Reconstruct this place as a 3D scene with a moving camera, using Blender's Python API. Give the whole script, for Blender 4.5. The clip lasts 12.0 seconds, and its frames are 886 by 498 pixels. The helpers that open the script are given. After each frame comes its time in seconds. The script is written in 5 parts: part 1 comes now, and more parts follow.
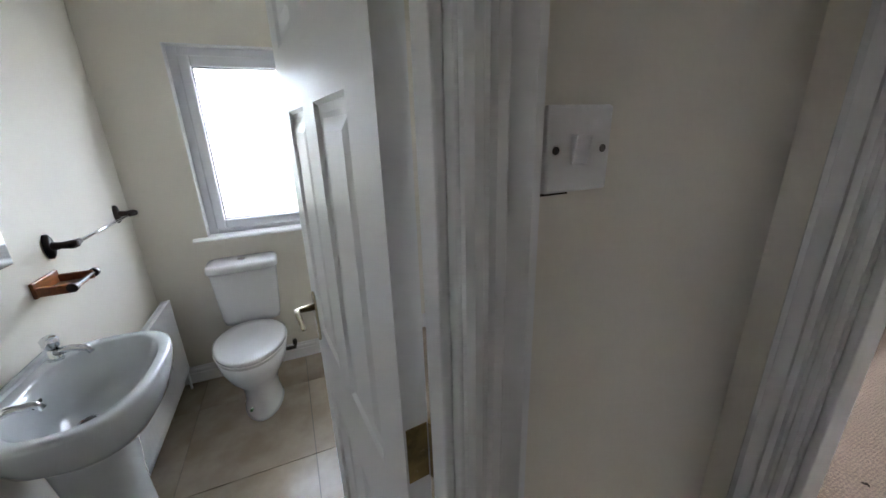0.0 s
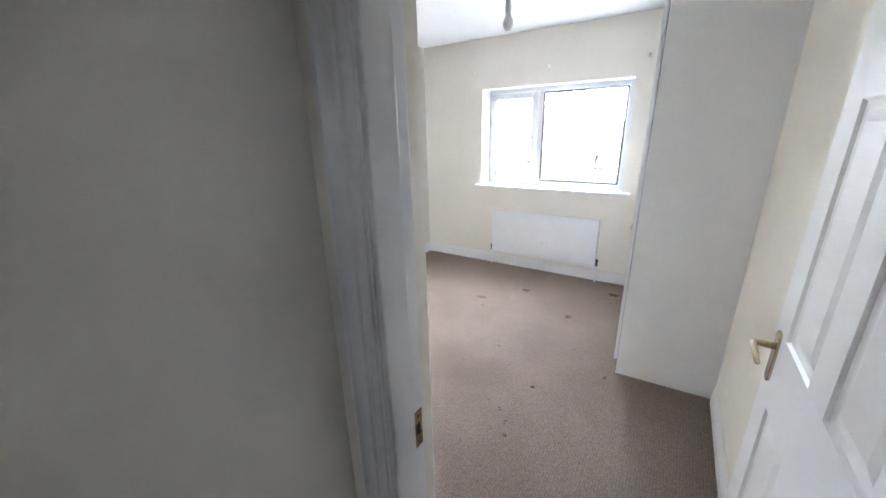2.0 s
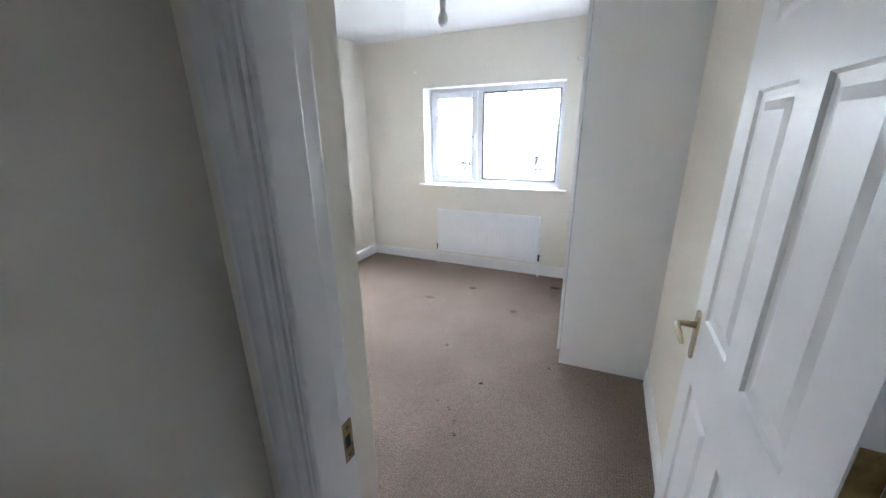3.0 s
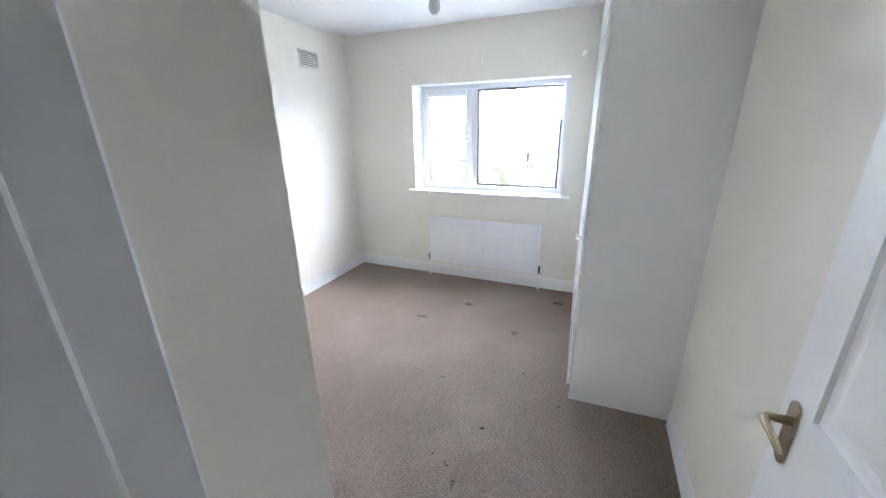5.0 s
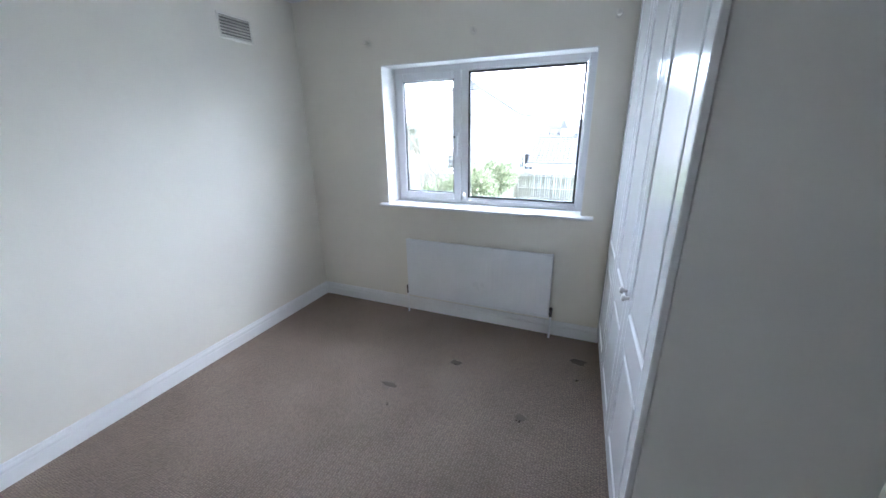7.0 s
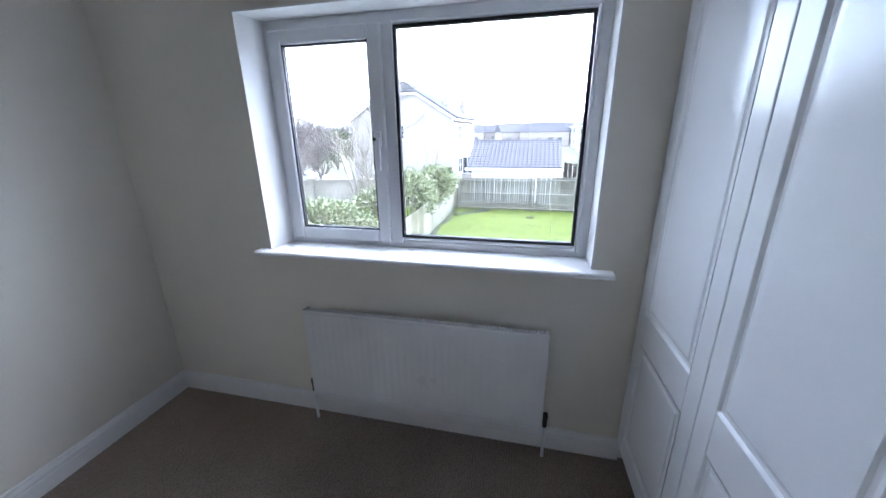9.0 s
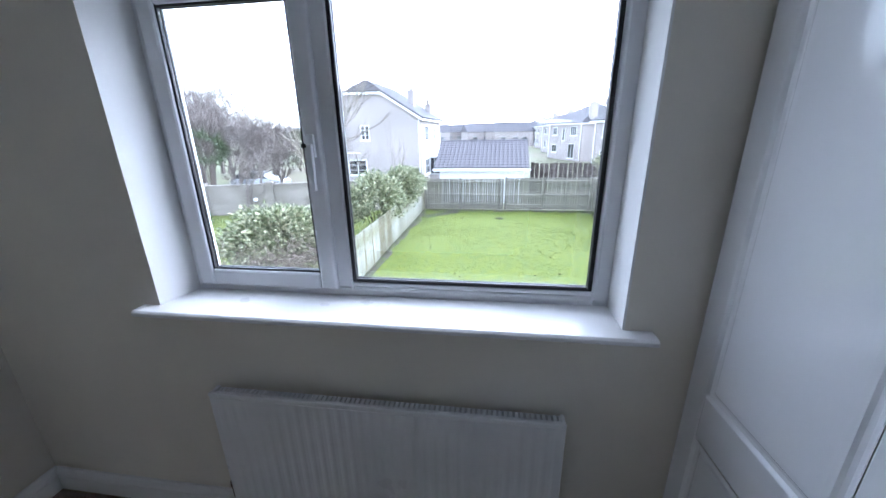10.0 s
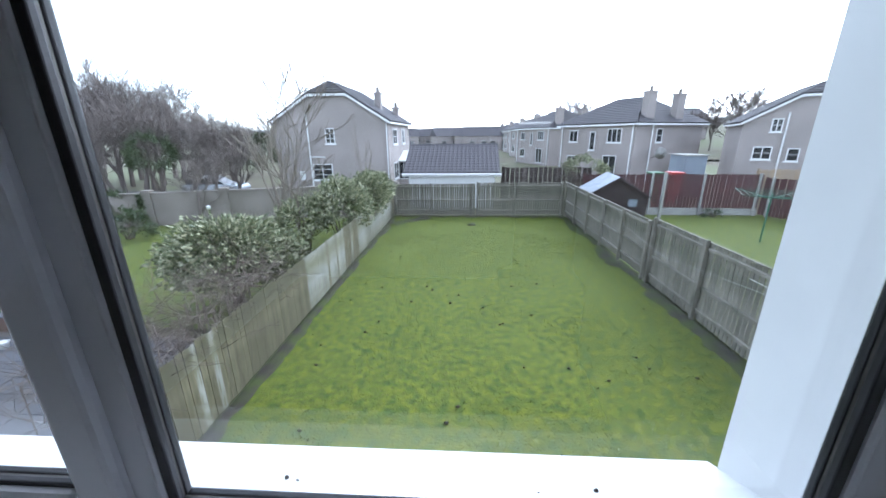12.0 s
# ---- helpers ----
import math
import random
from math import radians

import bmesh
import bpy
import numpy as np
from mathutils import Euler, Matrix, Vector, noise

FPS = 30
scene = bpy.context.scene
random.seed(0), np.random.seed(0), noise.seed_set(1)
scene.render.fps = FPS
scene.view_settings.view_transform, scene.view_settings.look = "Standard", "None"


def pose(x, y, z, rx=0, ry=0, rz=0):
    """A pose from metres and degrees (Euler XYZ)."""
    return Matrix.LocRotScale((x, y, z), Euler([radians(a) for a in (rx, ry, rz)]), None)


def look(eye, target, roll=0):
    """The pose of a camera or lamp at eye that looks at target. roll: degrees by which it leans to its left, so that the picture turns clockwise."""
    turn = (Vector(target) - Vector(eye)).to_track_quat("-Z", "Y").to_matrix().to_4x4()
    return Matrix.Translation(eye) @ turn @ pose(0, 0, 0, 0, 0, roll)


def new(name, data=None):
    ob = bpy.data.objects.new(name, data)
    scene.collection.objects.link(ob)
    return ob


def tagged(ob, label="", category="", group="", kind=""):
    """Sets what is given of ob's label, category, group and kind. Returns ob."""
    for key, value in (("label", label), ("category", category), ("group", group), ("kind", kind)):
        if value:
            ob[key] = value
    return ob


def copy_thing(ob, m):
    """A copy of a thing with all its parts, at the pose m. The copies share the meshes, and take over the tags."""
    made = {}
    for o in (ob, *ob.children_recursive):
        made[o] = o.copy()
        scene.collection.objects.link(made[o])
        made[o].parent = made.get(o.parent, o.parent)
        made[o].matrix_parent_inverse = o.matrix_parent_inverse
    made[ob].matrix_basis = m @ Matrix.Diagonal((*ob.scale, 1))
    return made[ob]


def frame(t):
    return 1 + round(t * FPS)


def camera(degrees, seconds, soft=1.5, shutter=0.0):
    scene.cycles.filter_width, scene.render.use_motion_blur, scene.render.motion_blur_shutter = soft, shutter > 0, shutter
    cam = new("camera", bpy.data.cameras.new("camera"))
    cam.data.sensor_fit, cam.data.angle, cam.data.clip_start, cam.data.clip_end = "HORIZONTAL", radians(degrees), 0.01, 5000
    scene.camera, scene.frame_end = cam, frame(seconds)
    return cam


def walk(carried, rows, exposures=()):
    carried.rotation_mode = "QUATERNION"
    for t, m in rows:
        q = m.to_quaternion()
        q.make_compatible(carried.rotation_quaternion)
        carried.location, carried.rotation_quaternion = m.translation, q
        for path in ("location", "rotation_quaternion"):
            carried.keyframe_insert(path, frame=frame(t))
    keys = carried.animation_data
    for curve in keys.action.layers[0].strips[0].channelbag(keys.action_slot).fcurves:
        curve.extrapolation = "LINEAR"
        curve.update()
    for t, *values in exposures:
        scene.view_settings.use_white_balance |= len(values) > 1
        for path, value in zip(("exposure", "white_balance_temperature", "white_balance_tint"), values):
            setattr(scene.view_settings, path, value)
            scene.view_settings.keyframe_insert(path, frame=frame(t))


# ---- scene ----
cam = camera(101.7, 12.0)
PATH = [
    (0, (2.443, -4.007, 1.501), (0.689, -3.278, 0.872), -1.9),
    (0.5, (2.485, -3.93, 1.503), (0.851, -2.953, 0.889), -1.2),
    (1, (2.528, -3.865, 1.508), (1.063, -2.652, 0.889), -1.2),
    (1.5, (2.585, -3.812, 1.509), (1.335, -2.383, 0.882), -1.2),
    (2, (2.633, -3.759, 1.504), (1.6, -2.163, 0.883), -1.3),
    (2.5, (2.646, -3.72, 1.483), (1.792, -2.022, 0.861), -1.0),
    (3, (2.647, -3.705, 1.47), (1.858, -1.974, 0.855), -0.8),
    (5, (2.499, -3.401, 1.522), (1.755, -1.657, 0.886), -0.9),
    (5.5, (2.435, -3.215, 1.491), (1.699, -1.464, 0.863), -0.6),
    (6, (2.37, -3.012, 1.48), (1.638, -1.26, 0.855), -0.6),
    (6.5, (2.328, -2.763, 1.48), (1.584, -1.017, 0.852), -0.8),
    (7, (2.271, -2.509, 1.478), (1.536, -0.76, 0.847), -0.9),
    (9, (1.943, -1.436, 1.447), (1.508, 0.415, 0.829), -0.8),
    (9.5, (1.875, -1.19, 1.449), (1.585, 0.687, 0.824), -0.9),
    (10, (1.844, -0.947, 1.454), (1.573, 0.935, 0.834), -1.0),
    (10.5, (1.833, -0.712, 1.453), (1.577, 1.172, 0.83), -0.9),
    (11, (1.802, -0.491, 1.444), (1.621, 1.405, 0.836), -0.5),
    (11.5, (1.769, -0.298, 1.433), (1.644, 1.604, 0.825), -0.4),
    (12, (1.742, -0.180, 1.42), (1.631, 1.724, 0.818), -0.6),
]
EXPOSURES = [(0, 5.75, 6200, 17), (1.0, 6.05, 5950, 16), (2.0, 6.05, 5700, 15), (2.5, 5.9, 5650, 14), (3.0, 5.7, 5600, 14), (5.0, 5.75, 5500, 13), (5.5, 5.45, 5500, 12), (7, 4.7, 5300, 12), (9, 3.9, 5250, 15), (10.5, 3.2, 5250, 15), (11, 2.95, 5250, 14), (11.5, 2.55, 5300, 14), (12, 2.1, 5350, 13)]
walk(cam, [(t, look(eye, at, roll)) for t, eye, at, roll in PATH], EXPOSURES)

# ---- sky and sun: bright overcast ----
SUN_HEIGHT, SUN_TURN = radians(42), radians(40)
world = bpy.data.worlds.new("overcast_sky")
scene.world = world
world.use_nodes = True
wn, wl = world.node_tree.nodes, world.node_tree.links
sky = wn.new("ShaderNodeTexSky")
sky.sky_type, sky.sun_disc, sky.sun_elevation, sky.sun_rotation = "NISHITA", False, SUN_HEIGHT, SUN_TURN
sky.air_density, sky.dust_density, sky.ozone_density = 1.0, 1.0, 1.0
grey = wn.new("ShaderNodeHueSaturation")
grey.inputs["Saturation"].default_value = 0.25
wl.new(sky.outputs[0], grey.inputs["Color"])
wl.new(grey.outputs[0], wn["Background"].inputs[0])
wn["Background"].inputs[1].default_value = 0.15
sun = new("sun", bpy.data.lights.new("sun", "SUN"))
sun.data.energy, sun.data.angle, sun.data.color = 0.5, radians(105), (1.0, 0.97, 0.94)
sun.matrix_world = look((0, 0, 0), (-math.sin(SUN_TURN) * math.cos(SUN_HEIGHT), -math.cos(SUN_TURN) * math.cos(SUN_HEIGHT), -math.sin(SUN_HEIGHT)))


# ---- materials ----
def surface(name, colour, rough=0.6, metal=0.0, spots=0.08, scale=3.0, grain=60.0, bump=0.1, depth=0.002, stretch=(1, 1, 1), other=None, coat=0.0, pieces=0.0, mix=(0.4, 0.6)):
    """A procedural surface: broad patches towards `other`, fine grain, relief, and a tint for each piece."""
    m = bpy.data.materials.new(name)
    m.use_nodes = True
    n, l = m.node_tree.nodes, m.node_tree.links
    b = n["Principled BSDF"]
    b.inputs["Metallic"].default_value, b.inputs["Coat Weight"].default_value = metal, coat
    tc, mp = n.new("ShaderNodeTexCoord"), n.new("ShaderNodeMapping")
    mp.inputs["Scale"].default_value = stretch
    l.new(tc.outputs["Object"], mp.inputs["Vector"])
    big, small = n.new("ShaderNodeTexNoise"), n.new("ShaderNodeTexNoise")
    for tex, s, d in ((big, scale, 4), (small, grain, 3)):
        tex.inputs["Scale"].default_value, tex.inputs["Detail"].default_value = s, d
        l.new(mp.outputs[0], tex.inputs["Vector"])
    other = other or tuple(c * (1 - 2 * spots) for c in colour)
    ramp = n.new("ShaderNodeMapRange")
    ramp.inputs[1].default_value, ramp.inputs[2].default_value = mix
    l.new(big.outputs["Fac"], ramp.inputs[0])
    blend = n.new("ShaderNodeMix")
    blend.data_type = "RGBA"
    blend.inputs[6].default_value, blend.inputs[7].default_value = (*colour, 1), (*other, 1)
    l.new(ramp.outputs[0], blend.inputs[0])
    tint = n.new("ShaderNodeHueSaturation")
    l.new(blend.outputs[2], tint.inputs["Color"])
    val = n.new("ShaderNodeMath")
    val.operation = "MULTIPLY_ADD"
    val.inputs[1].default_value, val.inputs[2].default_value = spots * 2, 1 - spots
    l.new(small.outputs["Fac"], val.inputs[0])
    last = val
    if pieces:
        info, add = n.new("ShaderNodeObjectInfo"), n.new("ShaderNodeMath")
        add.operation = "MULTIPLY_ADD"
        add.inputs[1].default_value = pieces
        l.new(info.outputs["Random"], add.inputs[0])
        l.new(val.outputs[0], add.inputs[2])
        last = add
    l.new(last.outputs[0], tint.inputs["Value"])
    l.new(tint.outputs[0], b.inputs["Base Color"])
    rg = n.new("ShaderNodeMapRange")
    rg.inputs[3].default_value, rg.inputs[4].default_value = max(0.02, rough - 0.07), min(1, rough + 0.07)
    l.new(big.outputs["Fac"], rg.inputs[0])
    l.new(rg.outputs[0], b.inputs["Roughness"])
    if bump:
        bp = n.new("ShaderNodeBump")
        bp.inputs["Strength"].default_value, bp.inputs["Distance"].default_value = bump, depth
        l.new(small.outputs["Fac"], bp.inputs["Height"])
        l.new(bp.outputs[0], b.inputs["Normal"])
    return m


def clear_glass(name, rough=0.0, tint=(0.97, 0.99, 0.98)):
    m = bpy.data.materials.new(name)
    m.use_nodes = True
    b = m.node_tree.nodes["Principled BSDF"]
    b.inputs["Transmission Weight"].default_value, b.inputs["IOR"].default_value = 1.0, 1.45
    b.inputs["Roughness"].default_value = rough
    b.inputs["Base Color"].default_value = (*tint, 1)
    return m


CREAM = surface("cream_wall_paint", (0.84, 0.80, 0.71), 0.55, spots=0.02, scale=1.2, grain=140, bump=0.12, depth=0.0015)
CEIL = surface("white_ceiling_paint", (0.86, 0.86, 0.85), 0.8, spots=0.02, scale=1.0, grain=90, bump=0.15)
GLOSS = surface("white_gloss_paint", (0.85, 0.85, 0.84), 0.33, spots=0.008, scale=2, grain=8, bump=0.0)
WARD = surface("white_foil_wardrobe_door", (0.85, 0.86, 0.88), 0.17, spots=0.01, scale=2, grain=12, bump=0.02, depth=0.001)
PANEL = surface("white_melamine_board", (0.84, 0.84, 0.83), 0.42, spots=0.01, scale=2, grain=60, bump=0.03, depth=0.0005)
UPVC = surface("white_upvc", (0.80, 0.81, 0.84), 0.32, spots=0.02, scale=5, grain=40, bump=0.03, depth=0.0005)
SILL = surface("white_sill_paint", (0.87, 0.87, 0.87), 0.3, spots=0.02, scale=5, grain=50, bump=0.05, depth=0.001)
PLASTIC = surface("off_white_plastic", (0.74, 0.73, 0.72), 0.4, spots=0.02, scale=8, grain=90, bump=0.03, depth=0.0005)
IVORY = surface("ivory_plastic", (0.80, 0.77, 0.69), 0.45, spots=0.03, scale=9, grain=90, bump=0.03)
RUBBER = surface("black_gasket", (0.012, 0.012, 0.014), 0.45, spots=0.05, bump=0)
DARKGAP = surface("dark_gap", (0.03, 0.03, 0.03), 0.9, bump=0)
RADW = surface("white_radiator_enamel", (0.85, 0.86, 0.87), 0.3, spots=0.015, scale=4, grain=50, bump=0.03, depth=0.0005)
BRASS = surface("aged_brass", (0.42, 0.30, 0.13), 0.34, 1.0, spots=0.12, scale=20, grain=120, bump=0.05, depth=0.0005, other=(0.20, 0.14, 0.07))
NICKEL = surface("polished_nickel_brass", (0.58, 0.50, 0.36), 0.25, 1.0, spots=0.05, scale=15, grain=120, bump=0.02, depth=0.0005)
CHROME = surface("chrome", (0.72, 0.73, 0.75), 0.1, 1.0, spots=0.03, bump=0)
VALVE = surface("dull_valve_metal", (0.12, 0.11, 0.10), 0.45, 0.8, spots=0.1, bump=0)
CERAMIC = surface("white_glazed_ceramic", (0.80, 0.80, 0.80), 0.08, spots=0.01, scale=2, grain=10, bump=0.0, coat=0.4)
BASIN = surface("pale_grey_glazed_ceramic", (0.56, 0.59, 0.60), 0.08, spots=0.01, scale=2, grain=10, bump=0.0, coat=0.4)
DARKWOOD = surface("dark_brown_turned_wood", (0.035, 0.018, 0.012), 0.35, spots=0.2, scale=12, grain=80, bump=0.05, coat=0.2)
AMBER = surface("varnished_orange_wood", (0.30, 0.10, 0.025), 0.3, spots=0.15, scale=12, grain=60, bump=0.05, stretch=(1, 6, 6), coat=0.3)
TILE = surface("beige_floor_tile", (0.47, 0.40, 0.31), 0.22, spots=0.05, scale=5, grain=30, bump=0.03, other=(0.39, 0.32, 0.24), pieces=0.05)
GROUT = surface("grey_grout", (0.25, 0.22, 0.19), 0.9, spots=0.1)
MIRROR = surface("mirror_silver", (0.85, 0.87, 0.87), 0.02, 1.0, spots=0.0, bump=0)
GLASS = clear_glass("window_glass")
FROST = clear_glass("frosted_glass", 0.55, (0.51, 0.55, 0.57))
BULB = surface("opal_bulb_glass", (0.80, 0.80, 0.78), 0.2, spots=0.01, bump=0)
DIRT = surface("dark_dry_crumbs", (0.05, 0.035, 0.02), 0.9, spots=0.3, grain=200)
STAIN = surface("carpet_stain", (0.172, 0.136, 0.108), 0.95, spots=0.2, grain=220, bump=0.4)


def carpet():
    """Brown looped carpet: rows of small loops, worn paler patches."""
    m = surface("brown_loop_carpet", (0.197, 0.157, 0.126), 0.95, spots=0.38, scale=1.6, grain=150, bump=0.0, other=(0.250, 0.200, 0.163), mix=(0.42, 0.62))
    n, l = m.node_tree.nodes, m.node_tree.links
    tc, v, bp = n["Texture Coordinate"], n.new("ShaderNodeTexVoronoi"), n.new("ShaderNodeBump")
    mp = n.new("ShaderNodeMapping")
    mp.inputs["Scale"].default_value = (1, 1.6, 1)
    l.new(tc.outputs["Object"], mp.inputs["Vector"])
    l.new(mp.outputs[0], v.inputs["Vector"])
    v.inputs["Scale"].default_value, v.inputs["Randomness"].default_value = 80, 0.45
    bp.inputs["Strength"].default_value, bp.inputs["Distance"].default_value, bp.invert = 1.0, 0.007, True
    l.new(v.outputs["Distance"], bp.inputs["Height"])
    l.new(bp.outputs[0], n["Principled BSDF"].inputs["Normal"])
    # the shade in the gaps between loops is put into the colour
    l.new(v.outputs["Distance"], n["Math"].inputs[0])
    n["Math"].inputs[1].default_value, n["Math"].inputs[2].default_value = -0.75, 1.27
    n["Principled BSDF"].inputs["Sheen Weight"].default_value = 0.5
    n["Principled BSDF"].inputs["Sheen Tint"].default_value = (0.72, 0.52, 0.38, 1)
    return m


CARPET = carpet()
RENDER = surface("grey_pebble_dash", (0.36, 0.315, 0.295), 0.95, spots=0.10, scale=0.5, grain=22, bump=0.5, depth=0.02, other=(0.30, 0.265, 0.245))
TRIMW = surface("white_exterior_trim", (0.76, 0.76, 0.75), 0.5, spots=0.04, scale=3, grain=30, bump=0.05)
ROOF = surface("dark_concrete_roof_tile", (0.070, 0.062, 0.068), 0.75, spots=0.16, scale=1.2, grain=18, bump=0.3, depth=0.01, other=(0.05, 0.047, 0.05), pieces=0.25)
DARKPANE = surface("dark_window_pane", (0.02, 0.022, 0.025), 0.06, spots=0.05, bump=0)
FENCE = surface("weathered_fence_wood", (0.185, 0.168, 0.140), 0.9, spots=0.2, scale=3, grain=25, bump=0.4, depth=0.004, stretch=(4, 4, 0.6), other=(0.080, 0.076, 0.054), pieces=0.6, mix=(0.42, 0.62))
FENCEPALE = surface("pale_bleached_fence_wood", (0.24, 0.235, 0.205), 0.9, spots=0.2, scale=5, grain=22, bump=0.4, depth=0.004, stretch=(5, 5, 0.45), other=(0.13, 0.125, 0.075), pieces=0.35, mix=(0.42, 0.58))
MOSSFENCE = surface("green_stained_fence_wood", (0.110, 0.096, 0.056), 0.9, spots=0.2, scale=3, grain=25, bump=0.4, depth=0.004, stretch=(4, 4, 0.6), other=(0.065, 0.060, 0.032), pieces=0.5)
REDFENCE = surface("dark_red_stained_wood", (0.085, 0.032, 0.030), 0.8, spots=0.15, scale=2, grain=25, bump=0.3, stretch=(4, 4, 0.6), pieces=0.25)
PALEWOOD = surface("pale_new_fence_wood", (0.33, 0.25, 0.17), 0.85, spots=0.15, scale=3, grain=25, bump=0.3, stretch=(4, 4, 0.6), pieces=0.3)
CONCRETE = surface("weathered_concrete", (0.36, 0.35, 0.32), 0.9, spots=0.12, scale=2, grain=40, bump=0.3)
BLOCKWALL = surface("grey_garden_wall", (0.27, 0.235, 0.205), 0.95, spots=0.13, scale=1.1, grain=14, bump=0.4, depth=0.01, other=(0.20, 0.175, 0.15))
GRASS = surface("lawn_grass", (0.040, 0.074, 0.004), 0.95, spots=1.0, scale=6.0, grain=24, bump=0.5, depth=0.02, other=(0.124, 0.136, 0.006), mix=(0.34, 0.66))
BLADE = surface("grass_blades", (0.062, 0.102, 0.006), 0.8, spots=0.35, scale=0.8, grain=9, bump=0, other=(0.125, 0.140, 0.015), mix=(0.35, 0.65))
SOIL = surface("damp_soil_and_fence_shade", (0.032, 0.026, 0.018), 0.95, spots=0.3, scale=3, grain=22, bump=0.3, depth=0.02, other=(0.045, 0.06, 0.012))
FIELD = surface("rough_ground", (0.11, 0.12, 0.05), 0.95, spots=0.2, scale=0.08, grain=3, bump=0.3, depth=0.05, other=(0.13, 0.11, 0.07))
ASPHALT = surface("asphalt", (0.075, 0.073, 0.072), 0.9, spots=0.12, scale=0.6, grain=40, bump=0.3)
SLAB = surface("dark_slate_paving", (0.075, 0.075, 0.085), 0.6, spots=0.15, scale=2.5, grain=30, bump=0.2, pieces=0.25)
BRICK = surface("dark_red_brick", (0.13, 0.065, 0.045), 0.9, spots=0.18, scale=5, grain=50, bump=0.4, pieces=0.3)
LEAF = surface("variegated_shrub_leaf", (0.080, 0.105, 0.035), 0.5, spots=0.2, scale=8, grain=34, bump=0, other=(0.42, 0.41, 0.26), mix=(0.45, 0.58))
LEAFDARK = surface("dark_evergreen_leaf", (0.035, 0.065, 0.020), 0.5, spots=0.25, scale=5, grain=25, bump=0, other=(0.07, 0.09, 0.03))
TWIG = surface("grey_brown_twig", (0.105, 0.078, 0.062), 0.9, spots=0.25, scale=2, grain=25, bump=0, other=(0.16, 0.125, 0.10))
PALETWIG = surface("pale_birch_twig", (0.20, 0.17, 0.13), 0.85, spots=0.2, scale=3, grain=25, bump=0, other=(0.14, 0.115, 0.09))
BARE = surface("bare_winter_wood", (0.150, 0.125, 0.110), 0.95, spots=0.25, scale=1, grain=10, bump=0, other=(0.17, 0.14, 0.125))
FELT = surface("grey_roofing_felt", (0.22, 0.25, 0.29), 0.6, spots=0.1, scale=2, grain=40, bump=0.2)
SHEDWOOD = surface("dark_shed_boards", (0.040, 0.026, 0.022), 0.8, spots=0.2, scale=3, grain=30, bump=0.3, stretch=(1, 1, 8))
GREENMETAL = surface("green_painted_metal", (0.03, 0.13, 0.08), 0.45, spots=0.1, bump=0)
REDPLASTIC = surface("red_plastic", (0.45, 0.03, 0.03), 0.4, spots=0.05, bump=0)
GREENPLASTIC = surface("green_plastic", (0.03, 0.13, 0.05), 0.4, spots=0.05, bump=0)
CARPAINT = surface("silver_car_paint", (0.55, 0.58, 0.62), 0.2, 0.3, spots=0.02, bump=0, coat=0.6)
TYRE = surface("tyre_rubber", (0.02, 0.02, 0.02), 0.8, bump=0)
HILL = surface("far_wooded_hill", (0.10, 0.115, 0.12), 1.0, spots=0.25, scale=0.05, grain=0.6, bump=0.0, other=(0.14, 0.15, 0.13))


